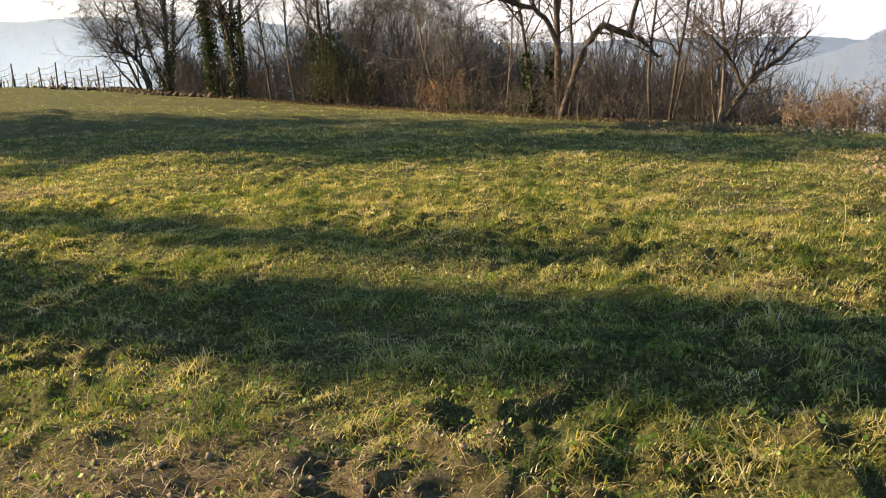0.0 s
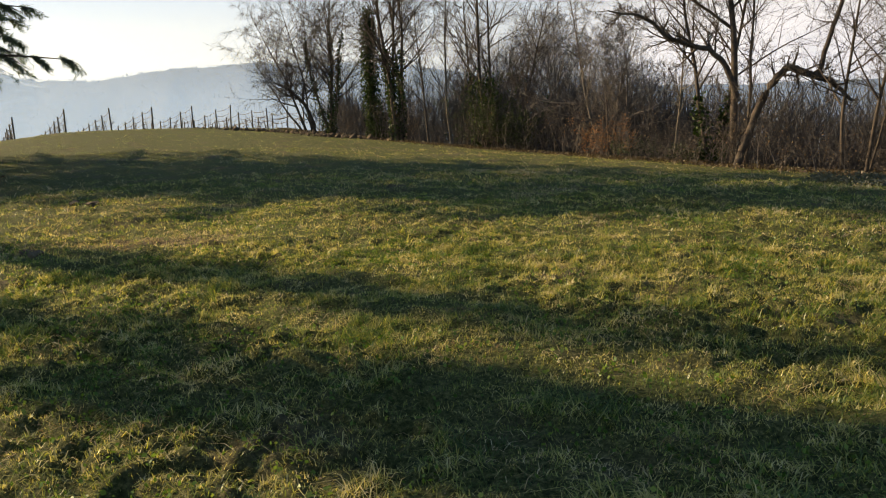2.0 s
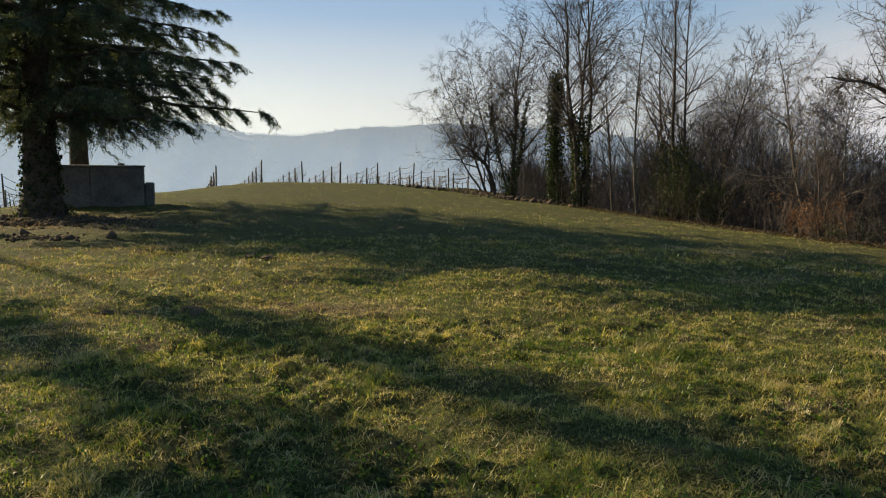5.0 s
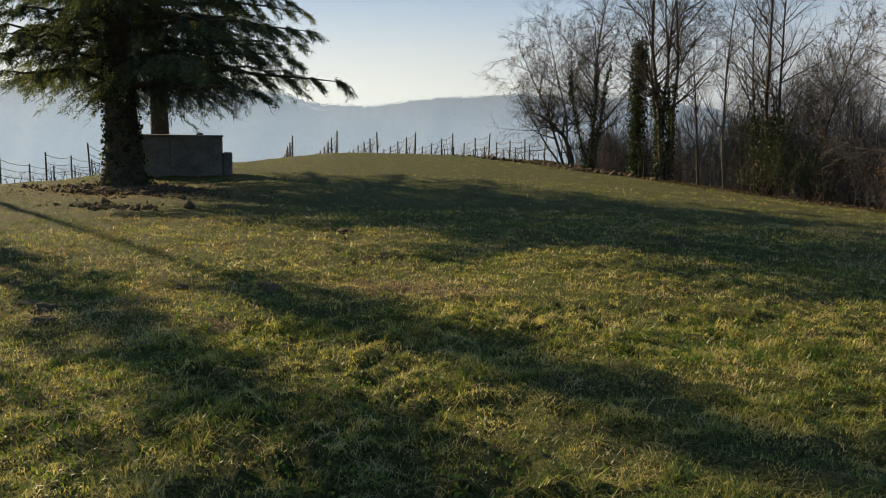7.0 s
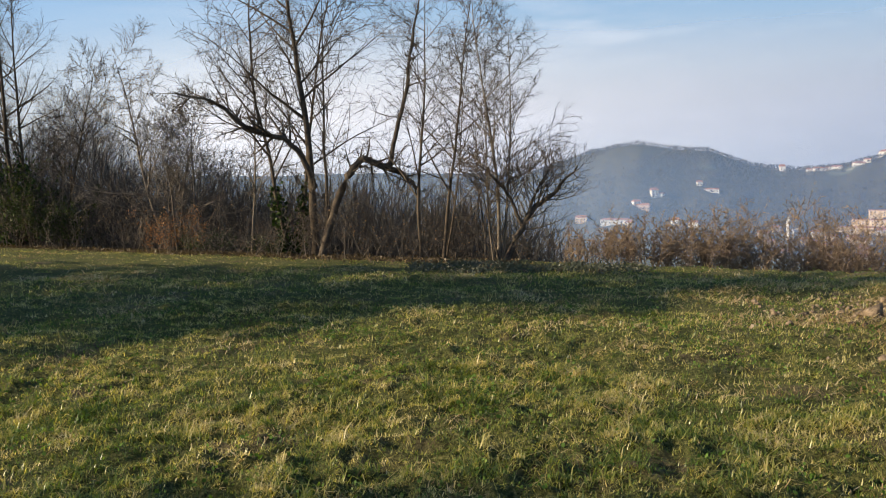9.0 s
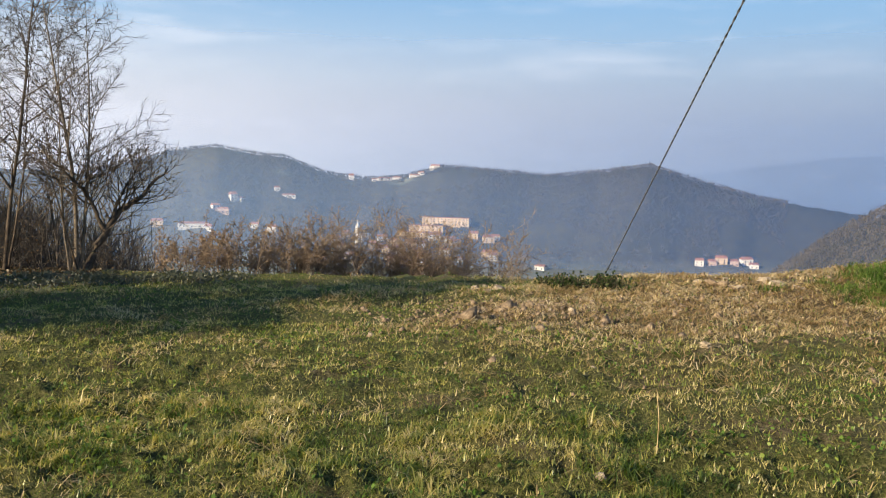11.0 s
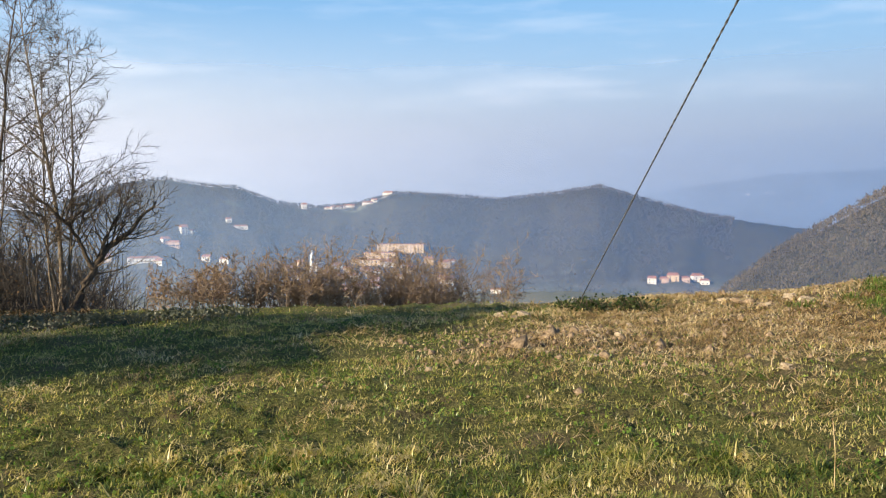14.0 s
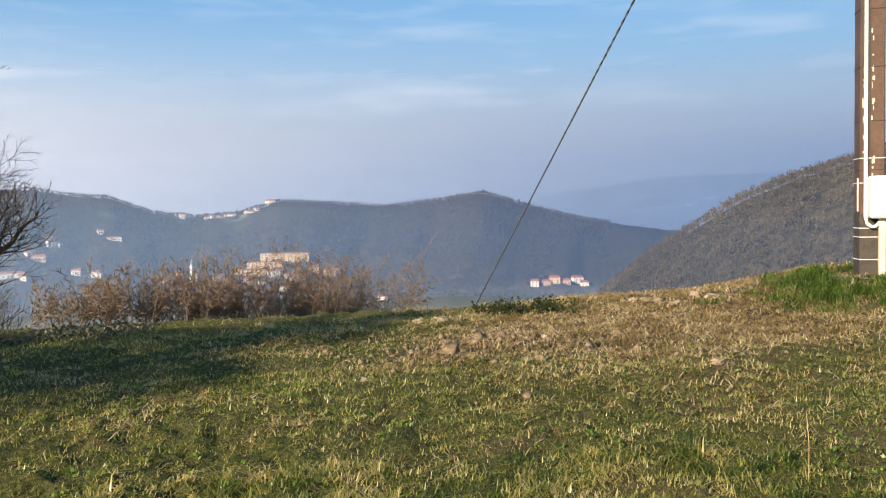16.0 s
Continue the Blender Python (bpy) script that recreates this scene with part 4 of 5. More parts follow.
def lump(name, x, y, size, seed, mat, label, category, group, flat=0.55, lift=0.25):
    """A rough stone or clod, half sunk in the turf."""
    rng = np.random.default_rng(seed)
    bm = bmesh.new()
    bmesh.ops.create_icosphere(bm, subdivisions=2, radius=1)
    k = rng.uniform(1.5, 3.5, 3)
    ph = rng.uniform(0, 6, 3)
    for v in bm.verts:
        w = 1 + 0.22 * math.sin(v.co.x * k[0] + ph[0]) * math.sin(v.co.y * k[1] + ph[1]) + 0.12 * math.sin(v.co.z * 5 + v.co.x * 4 + ph[2]) + rng.uniform(-0.26, 0.22)
        v.co = Vector((v.co.x * size * w * rng.uniform(0.97, 1.03), v.co.y * size * 0.8 * w, v.co.z * size * flat * w))
    me = bpy.data.meshes.new(name)
    bm.to_mesh(me)
    bm.free()
    me.materials.append(mat)
    ob = new(name, me)
    ob.location = (x, y, height(x, y) + size * flat * lift)
    ob.rotation_euler = (0, 0, rng.uniform(0, 6))
    return tagged(ob, label, category, group)


for k, (x, y, s) in enumerate([(3.27, 9.37, 0.10), (5.42, 7.85, 0.13), (6.43, 9.2, 0.12), (2.19, 5.35, 0.075), (5.61, 6.15, 0.13), (6.1, 9.05, 0.10), (6.0, 8.6, 0.08), (7.2, 8.1, 0.08), (8.4, 8.0, 0.12), (9.6, 7.6, 0.12), (9.0, 6.6, 0.09),
                              (7.6, 9.6, 0.09), (10.6, 7.0, 0.13), (11.2, 8.0, 0.11), (4.4, 6.6, 0.05), (7.9, 6.2, 0.1)]):
    lump("field_stone", x, y, s * 0.46, 200 + k, STONE, "pale rough stone lying in the turf", "stone", "stones in the turf")
for k, (x, y, s) in enumerate([(-6.5, 8.4, 0.16), (-7.6, 8.2, 0.13), (-6.75, 8.55, 0.13), (-7.9, 6.9, 0.18), (-8.3, 7.0, 0.16), (-7.5, 6.6, 0.14), (-8.6, 12.4, 0.2), (-9.0, 12.5, 0.22)]):
    lump("molehill", x, y, s * 0.7, 240 + k, CLOD, "small dark heap of fresh soil in the grass", "molehill", "molehills", 0.42, 0.1)
rng = np.random.default_rng(61)
for k in range(34):
    x, y = sight(rng.uniform(-37, -24), rng.uniform(13.4, 15.2))
    lump("soil_clod", x, y, rng.uniform(0.04, 0.10), 300 + k, CLOD, "dark broken clod of earth at the rim of the field", "clod", "clods along the rim")
for k in range(22):
    x, y = sight(rng.uniform(-80, -57), rng.uniform(11.2, 12.8))
    lump("field_stone", x, y, rng.uniform(0.04, 0.11), 420 + k, STONE, "pale rough stone lying in the turf", "stone", "stones in the turf")
for k in range(40):
    x, y = rng.normal(6.6, 0.9), rng.normal(8.7, 0.55)
    lump("soil_clod", x, y, rng.uniform(0.022, 0.06), 350 + k, STONE if k % 3 == 0 else CLOD, "dry crumbled clod of earth", "clod", "clods on the bare patch")


# ---- concrete tank under the cedar ----
tank_x, tank_y = -21.6, 21.0
tank_z = height(tank_x, tank_y)
TURN = 43.0
tank = thing("concrete_tank", tank_x, tank_y, tank_z, "weathered grey concrete tank standing under the cedar", "tank")
tank.rotation_euler = (0, 0, radians(TURN))
solid("wall_panel", [((-0.80, 0, 0.60), (1.22, 0.9, 1.30), 0)], CONCRETE, tank, 0.02)
solid("wall_panel", [((0.62, 0, 0.60), (1.60, 0.9, 1.30), 0)], CONCRETE, tank, 0.02)
solid("joint_strip", [((-0.18, -0.01, 0.56), (0.03, 0.86, 1.2), 0)], POST_WOOD, tank, 0.0)
solid("lid", [((0, 0, 1.285), (2.90, 0.98, 0.06), 0)], CONCRETE, tank, 0.01)
solid("side_block", [((1.58, 0.05, 0.36), (0.30, 0.6, 0.8), 0)], CONCRETE, tank, 0.04)
solid("lid_weight", [((0.72, 0.1, 1.345), (0.22, 0.2, 0.06), 0)], CONCRETE, tank, 0.02)


# ---- vineyard ----
VINE = two_tone("vine_bark", (0.045, 0.032, 0.024), (0.13, 0.095, 0.07), 7.0)


def vine_row(x, y, dx, dy, posts, gap, seed, tall=1.75):
    """A row of trained vines: posts, wires, and bare stems tied along them."""
    rng = np.random.default_rng(seed)
    z0 = height(x, y)
    row = thing("vine_row", x, y, z0, "row of bare pruned vines on wooden posts and wires", "vines", "rows of the vineyard")
    tops = []
    for k in range(posts):
        px, py = dx * gap * k, dy * gap * k
        pz = height(x + px, y + py) - z0
        h = tall * rng.uniform(0.94, 1.05) * (1.14 if k == 0 else 1.0)
        lean = rng.normal(0, 0.02, 2)
        post = [((px, py, pz - 0.15), 0.048), ((px + lean[0] * h, py + lean[1] * h, pz + h), 0.038)]
        part("post", tubes("post", [([p for p, r in post], [r for p, r in post])], 6, POST_WOOD), row)
        tops.append((px, py, pz, h))
    for lift in (0.42, 0.66, 0.92):
        line = [(px, py, pz + h * lift) for px, py, pz, h in tops]
        fine_line = []
        for a, b in zip(line[:-1], line[1:]):
            for f in np.linspace(0, 1, 5)[:-1]:
                fine_line.append((a[0] + (b[0] - a[0]) * f, a[1] + (b[1] - a[1]) * f, a[2] + (b[2] - a[2]) * f - 0.10 * math.sin(f * math.pi)))
        fine_line.append(line[-1])
        part("wire", tubes("wire", [(fine_line, [0.015] * len(fine_line))], 3, VINE), row)
    stems = []
    for k in range(int((posts - 1) * gap / 1.1)):
        s = (k + 0.5) * 1.1
        px, py = dx * s + rng.normal(0, 0.05), dy * s + rng.normal(0, 0.05)
        pz = height(x + px, y + py) - z0
        p0 = np.array([px, py, pz])
        top = p0 + [rng.normal(0, 0.06), rng.normal(0, 0.06), rng.uniform(0.40, 0.60)]
        stems.append(([p0, (p0 + top) / 2 + rng.normal(0, 0.05, 3), top], [0.03, 0.024, 0.018]))
        for s2 in (-1, 1):
            end = top + np.array([dx, dy, 0]) * s2 * rng.uniform(0.4, 0.8) + [0, 0, rng.uniform(-0.1, 0.25)]
            stems.append(([top, (top + end) / 2 + rng.normal(0, 0.06, 3), end], [0.014, 0.010, 0.006]))
        for _ in range(2):
            b = top + np.array([dx, dy, 0]) * rng.uniform(-0.5, 0.5)
            stems.append(([b, b + [rng.normal(0, 0.1), rng.normal(0, 0.1), rng.uniform(0.25, 0.6)]], [0.007, 0.004]))
    part("vine_growth", tubes("vine_growth", stems, 4, VINE), row)["kind"] = "stuff"
    return row


for k, a in enumerate([40.2, 37.1, 34.2, 31.5, 28.8, 26.2, 23.6, 21.0]):
    x, y = bearing(a, 45.0 + 0.5 * k)
    vine_row(x, y, -0.676, 0.737, 7, 2.9, 400 + k, 1.16)
for k in range(3):
    x, y = bearing(53.5 + 2.6 * k, 40 + 1.5 * k)
    vine_row(x, y, -0.62, 0.78, 5, 4.0, 420 + k, 1.3)


# ---- pole with its cabinet, and the cable ----
BROWN = two_tone("brown_paint", (0.055, 0.030, 0.020), (0.115, 0.066, 0.045), 2.0, 0.55, 0.4, 12.0, 0.15, 0.004)
WHITE = two_tone("white_plastic", (0.58, 0.57, 0.54), (0.76, 0.75, 0.71), 6.0, 0.5, 0.4, 6.0, 0.05, 0.002)
CREAM = two_tone("cream_paint", (0.50, 0.45, 0.33), (0.68, 0.62, 0.48), 5.0, 0.6, 0.3, 6.0, 0.1, 0.002)
BAND = two_tone("dark_band", (0.03, 0.025, 0.02), (0.07, 0.055, 0.045), 9.0, 0.6, 0.4)
CABLE = two_tone("black_cable", (0.05, 0.05, 0.05), (0.14, 0.14, 0.14), 30.0, 0.55, 0.4)
pole_x, pole_y = 11.62, 4.93
pole_z = height(pole_x, pole_y) - 0.05
pole = thing("utility_pole", pole_x, pole_y, pole_z, "tall square brown steel pole on a concrete footing", "pole")
H = 12.0
PT = 14.0
SIDE = 0.33
solid("footing", [((-0.05, 0.02, -0.12), (0.80, 0.95, 0.28), PT)], CONCRETE, pole, 0.03)
solid("column", [((0, 0, H / 2), (SIDE, SIDE, H), PT)], BROWN, pole, 0.012, "chipped brown steel column")
solid("dark_foot", [((0, 0, 0.48), (SIDE + 0.006, SIDE + 0.006, 0.96), PT)], BAND, pole, 0.004, "tarred dark foot of the column")
fx, fy = -math.cos(radians(PT)), -math.sin(radians(PT))     # face towards the field
sx, sy = -fy, fx                                            # along that face


def on_face(a, z, off=0.0):
    return (fx * (SIDE / 2 + off) + sx * a, fy * (SIDE / 2 + off) + sy * a, z)


for k, (z, pale) in enumerate([(0.27, 1), (0.60, 1), (0.73, 1), (1.39, 1), (1.58, 0), (1.75, 1), (2.29, 0), (3.07, 0), (3.9, 0), (4.8, 1), (5.7, 0), (6.8, 0), (8.0, 0), (9.4, 0)]):
    solid("strap", [((0, 0, z), (SIDE + 0.014, SIDE + 0.014, 0.013), PT)], WHITE if pale else BAND, pole, 0.002)
solid("seam", [(on_face(-0.035, 6.4, 0.002), (0.006, 0.014, 10.6), PT)], BAND, pole, 0.0)
solid("seam", [(on_face(-0.145, 6.4, 0.002), (0.006, 0.010, 10.6), PT)], BAND, pole, 0.0)
pipe = [on_face(-0.095, z, 0.030) for z in np.linspace(0.90, 11.0, 12)]
part("conduit", tubes("conduit", [(pipe, [0.027] * len(pipe))], 10, WHITE), pole, "white plastic conduit")
bend = [on_face(-0.095, 0.90, 0.030)]
for k in range(1, 9):
    a = math.pi * 0.8 * k / 8
    bend.append(on_face(-0.005 - 0.09 * math.cos(a), 0.90 - 0.15 * math.sin(a), 0.03 + 0.008 * k))
bend.append(on_face(0.13, 0.88, 0.10))
part("conduit_bend", tubes("conduit_bend", [(bend, [0.026] * len(bend))], 10, WHITE), pole, "white plastic bend")
side_pipe = [on_face(-SIDE / 2 - 0.015, z, -0.05) for z in (0.98, 1.2, 1.46)]
part("side_pipe", tubes("side_pipe", [(side_pipe, [0.012] * 3)], 8, WHITE), pole, "thin white pipe")
cabinet = solid("cabinet", [(on_face(0.16, 1.18, 0.13), (0.22, 0.48, 0.61), PT)], WHITE, pole, 0.025, "off-white cable cabinet")
solid("cabinet_door", [(on_face(0.19, 1.18, 0.248), (0.022, 0.40, 0.54), PT)], WHITE, cabinet, 0.012)
solid("cabinet_label", [(on_face(0.20, 1.33, 0.263), (0.008, 0.10, 0.11), PT)], BAND, cabinet, 0.0)
solid("cabinet_stand", [(on_face(0.115, 0.40, 0.07), (0.08, 0.09, 0.98), PT)], CREAM, pole, 0.012, "cream painted post under the cabinet")
rng = np.random.default_rng(9)
for k in range(34):
    a, z = rng.choice([-0.125, 0.0, 0.005]) + rng.normal(0, 0.008), rng.uniform(1.0, 3.6)
    solid("paint_chip", [(on_face(a, z, 0.003), (0.006, rng.uniform(0.006, 0.024), rng.uniform(0.02, 0.11)), PT)], CREAM, pole, 0.0)


def twisted_cable():
    a, fall = np.array([11.45, 4.88, 10.95]), np.array([0.689, 0.550, -0.471])
    far = 20.0
    while (a + fall * far)[2] > height(*(a + fall * far)[:2]) - 0.15:
        far += 0.5
    b = a + fall * far
    root = thing("overhead_cable", float(b[0]), float(b[1]), float(b[2]), "twisted black cable rising from the slope to the pole", "cable")
    n = 820
    t = np.linspace(0, 1, n)
    way = unit(b - a)
    u = unit(np.cross(way, (0, 0, 1)))
    w = np.cross(way, u)
    mid = a + (b - a) * t[:, None] - b
    for k in range(2):
        ph = np.linspace(0, 2 * np.pi * 136, n) + k * np.pi
        pts = mid + 0.015 * (np.cos(ph)[:, None] * u + np.sin(ph)[:, None] * w)
        part("strand", tubes("strand", [(pts, [0.018] * n)], 5, CABLE), root)


twisted_cable()


# ---- village and houses ----
def plaster(name, a, b):
    return two_tone(name, a, b, 0.25, 0.9, 0.2, 8.0, 0.2, 0.02)


WALLS = [plaster("white_plaster", (0.52, 0.49, 0.45), (0.66, 0.63, 0.58)), plaster("ochre_plaster", (0.44, 0.32, 0.20), (0.58, 0.45, 0.31)), plaster("rose_plaster", (0.42, 0.29, 0.22), (0.54, 0.40, 0.32))]
TILE = plaster("roof_tiles", (0.20, 0.085, 0.05), (0.36, 0.17, 0.11))
PANE = two_tone("window_dark", (0.02, 0.022, 0.028), (0.05, 0.055, 0.065), 1.0, 0.3, 0.5)


def far_place(az, r):
    a = radians(az)
    x, y = -1.6 - math.sin(a) * r, 4.7 + math.cos(a) * r
    return x, y, height(x, y)


def house(name, az, r, wide, deep, tall, wall, seed, flat=False, turn=None, label=""):
    rng = np.random.default_rng(seed)
    if name == "house":
        wide, tall = wide * 0.8, tall * 0.8
    x, y, z = far_place(az, r)
    turn = az + rng.uniform(-25, 25) if turn is None else az + turn
    root = thing(name, x, y, z - 1.0, label or "small plastered house with a tiled roof in the valley", "house", "" if label else "houses in the valley")
    root.rotation_euler = (0, 0, radians(turn))
    solid("wall", [((0, 0, (tall + 1) / 2 - 1.5), (wide, deep, tall + 4), 0)], WALLS[wall], root, 0.0)
    top = tall + 1.0 - 0.5
    if flat:
        solid("roof", [((0, 0, top + 0.75), (wide + 0.8, deep + 0.8, 0.5), 0)], TILE, root, 0.0)
    else:
        bm = bmesh.new()
        w, d, e = wide / 2 + 0.5, deep / 2 + 0.6, tall * 0.28 + 1.0
        v = [bm.verts.new(p) for p in ((-w, -d, top), (w, -d, top), (w, d, top), (-w, d, top), (-w * 0.8, 0, top + e), (w * 0.8, 0, top + e))]
        for f in ((0, 1, 5, 4), (2, 3, 4, 5), (0, 4, 3), (1, 2, 5), (3, 2, 1, 0)):
            bm.faces.new([v[i] for i in f])
        me = bpy.data.meshes.new("roof")
        bm.to_mesh(me)
        bm.free()
        me.materials.append(TILE)
        part("roof", me, root)
    storeys, cols = max(1, int(tall / 3)), max(2, int(wide / 4.5))
    if storeys * cols <= 45:
        for s in range(storeys):
            for c in range(cols):
                solid("window", [(((c + 0.5) / cols * wide - wide / 2, -deep / 2 - 0.02, 1.0 + 1.2 + 3 * s), (1.2, 0.12, 1.5), 0)], PANE, root, 0.0)
    return root


house("villa", -50.0, 1322, 17, 11, 7, 0, 1, turn=-20, label="pale villa on the wooded hilltop")
for k, (az, r, w, t, c) in enumerate([(-47.2, 1292, 22, 6, 0), (-46.4, 1292, 30, 6, 0), (-45.7, 1298, 14, 5, 0), (-44, 1289, 9, 11, 0), (-48.5, 1282, 20, 6, 0), (-49.0, 1290, 12, 6, 0), (-39.6, 1121, 24, 5, 0), (-38.8, 1139, 9, 6, 0), (-35.8, 1082, 11, 12, 0), (-36.3, 1085, 8, 6, 0),
                                      (-35.0, 1043, 26, 7, 2), (-34.6, 1046, 12, 8, 0), (-37.3, 1013, 13, 8, 0), (-33.2, 992, 46, 6, 0), (-34.2, 985, 12, 7, 0), (-30.8, 1010, 18, 9, 1), (-38.5, 998, 14, 7, 0)]):
    house("house", az, r, w, 10, t, c, 20 + k)
for k, (az, r, w, t) in enumerate([(-50.9, 1034, 62, 9), (-49.5, 1010, 44, 9), (-48.5, 1000, 40, 7)]):
    house("apartment_block", az, r, w, 14, t, 1, 50 + k, True, turn=-14, label="long ochre apartment block stepping down the slope")
rng = np.random.default_rng(17)
for k in range(34):
    az, el = rng.uniform(-54.5, -42.0), rng.uniform(-5.2, -3.9)
    r = 990 - (abs(el) - 4.0) * 95 + rng.uniform(-10, 10)
    house("house", az, r, rng.uniform(9, 18), 9, rng.uniform(6, 10), int(rng.choice([0, 0, 1, 1, 2])), 100 + k)
for k, (az, r, w, t) in enumerate([(-49.1, 872, 8, 12), (-52.0, 893, 9, 5), (-57.8, 862, 15, 5), (-68.7, 935, 12, 8), (-69.5, 941, 10, 7), (-70.1, 947, 16, 9), (-70.9, 950, 11, 6), (-71.7, 968, 15, 9), (-72.2, 960, 12, 6)]):
    house("house", az, r, w, 10, t, [0, 0, 0, 0, 2, 1, 2, 0, 0][k], 140 + k)
for k in range(10):
    az = -74.5 - 8.5 * (k + rng.random()) / 10
    house("house", az, 2950 + rng.uniform(-60, 40), rng.uniform(12, 24), 12, rng.uniform(6, 9), int(rng.choice([0, 0, 2])), 160 + k)
cx, cy, cz = far_place(-44.7, 965)
church = thing("church", cx, cy, cz - 1, "small pale church with a slender white bell tower", "church")
solid("nave", [((6, 0, 4), (16, 9, 14), 0)], WALLS[0], church, 0.0)
solid("bell_tower", [((-4.5, 0, 9), (4, 4, 24), 0)], WALLS[0], church, 0.0)
part("spire", tubes("spire", [([(-4.5, 0, 20.8), (-4.5, 0, 30)], [2.7, 0.1])], 4, WALLS[0], False), church, "pointed white spire")


# ---- far woods on the hills ----
def far_woods():
    """Bare crowns on the hillsides: each a fan of thin branches on a stem."""
    rng = np.random.default_rng(77)
    az, r, tall = [], [], []
    for a0, a1, r0, r1, count, h in [(-96, -73, 300, 640, 11000, 8), (-74, -27, 1000, 1420, 13000, 8), (-72, -30, 850, 1000, 700, 10), (14, 60, 1000, 1560, 4600, 7), (-37, 18, 110, 420, 2600, 10), (-90, -70, 2900, 3350, 900, 16), (22, 62, 130, 500, 1200, 9)]:
        az.append(rng.uniform(a0, a1, count))
        r.append(rng.uniform(r0, r1, count))
        tall.append(h * rng.uniform(0.6, 1.2, count))
    az, r, tall = np.radians(np.concatenate(az)), np.concatenate(r), np.concatenate(tall)
    x, y = MIDX - np.sin(az) * r, MIDY + np.cos(az) * r
    z = land(x, y)
    # woods thin out in clearings and keep off the valley floor
    patch = np.sin(x * 0.011 + 1.3 * np.sin(y * 0.009)) * np.sin(y * 0.013 + 0.7)
    keep = (z > -98) & (patch < 0.72)
    x, y, z, tall = x[keep], y[keep], z[keep], tall[keep]
    n, k = len(x), 7
    # each crown: a loose cloud of twig sprays round a short stem
    c = rng.normal(0, 1, (n, k, 3))
    c /= np.linalg.norm(c, axis=2, keepdims=True)
    c *= rng.uniform(0.3, 1.0, (n, k, 1)) * np.stack([0.30 * tall, 0.30 * tall, 0.34 * tall], -1)[:, None, :]
    c += np.stack([x, y, z + 0.58 * tall], -1)[:, None, :]
    up = rng.normal(0, 0.45, (n, k, 3)) + np.array([0, 0, 1.0])
    up /= np.linalg.norm(up, axis=2, keepdims=True)
    side = np.cross(up, rng.normal(0, 1, (n, k, 3)))
    side /= np.linalg.norm(side, axis=2, keepdims=True)
    s = (0.15 * tall * np.where(np.hypot(x, y) < 700, 0.5, 0.72))[:, None, None] * rng.uniform(0.6, 1.3, (n, k, 1))
    v = np.stack([c - up * s, c + side * s * 0.55, c + up * s * 1.3, c - side * s * 0.55], 2).reshape(-1, 3)
    ob = new("far_woods", mesh_from("far_woods", v, np.arange(len(v)).reshape(-1, 4), FAR_CROWN))
    return tagged(ob, "leafless brown woods covering the hillsides", "woods", kind="stuff")


far_woods()


# ---- turf ----
def value_noise(x, y, cell, seed):
    g = np.random.default_rng(seed).random((256, 256))
    u, v = x / cell, y / cell
    i, j = np.floor(u).astype(int), np.floor(v).astype(int)
    fu, fv = u - i, v - j
    fu, fv = fu * fu * (3 - 2 * fu), fv * fv * (3 - 2 * fv)
    i, j = i % 256, j % 256
    i2, j2 = (i + 1) % 256, (j + 1) % 256
    return (g[i, j] * (1 - fu) + g[i2, j] * fu) * (1 - fv) + (g[i, j2] * (1 - fu) + g[i2, j2] * fu) * fv


def bareness(x, y):
    """Share of bare or withered ground: worn spots, the broken patch and the spoil heap."""
    b = 0.9 * np.exp(-(((x - 6.5) / 1.3) ** 2 + ((y - 8.8) / 0.7) ** 2))
    b = np.maximum(b, 0.75 * np.exp(-((((x - 9.6) / 3.8) ** 2 + ((y - 7.4) / 2.6) ** 2) ** 1.6)))
    b = np.maximum(b, 0.8 * np.exp(-(((x + 5.5) / 0.8) ** 2 + ((y - 9.2) / 0.3) ** 2)))
    b = np.maximum(b, 0.75 * np.exp(-(((x + 0.9) / 1.2) ** 2 + ((y - 2.4) / 0.55) ** 2)))
    b = np.maximum(b, 0.8 * np.exp(-(((x + 18) / 3.2) ** 2 + ((y - 16.6) / 1.6) ** 2)))
    b = np.maximum(b, 0.6 * np.exp(-(((x + 7.8) / 1.0) ** 2 + ((y - 7.0) / 0.5) ** 2)))
    return b * (1 - 0.9 * np.exp(-(((x - 12.2) / 1.5) ** 2 + ((y - 5.1) / 1.3) ** 2)))


def scatter(rng, zones):
    """Places in the field, thinning out with distance from the path."""
    spots = []
    for d0, d1, dense in zones:
        a0, a1 = radians(-100), radians(68)
        lo, hi = max(d0 - 1.0, 0) if d0 < 5 else d0 - 0.5, d1 + 6.5
        count = int(dense * 0.5 * (a1 - a0) * (hi**2 - lo**2))
        a, r = rng.uniform(a0, a1, count), np.sqrt(rng.uniform(lo**2, hi**2, count))
        x, y = 0.3 - np.sin(a) * r, -0.6 + np.cos(a) * r
        px, py = np.interp(np.clip(y / 5.0, 0, 1), [0, 1], [0, -1.7]), np.clip(y, 0, 5.0)
        d = np.hypot(x - px, y - py)
        rx, ry = x - MIDX, y - MIDY
        rim = np.interp(np.degrees(np.arctan2(-rx, ry)), RIM_A, RIM_R)
        ok = (d >= d0) & (d < d1) & (np.hypot(rx, ry) < rim + 1.2)
        spots.append(np.stack([x[ok], y[ok], d[ok]], -1))
    return np.concatenate(spots).T


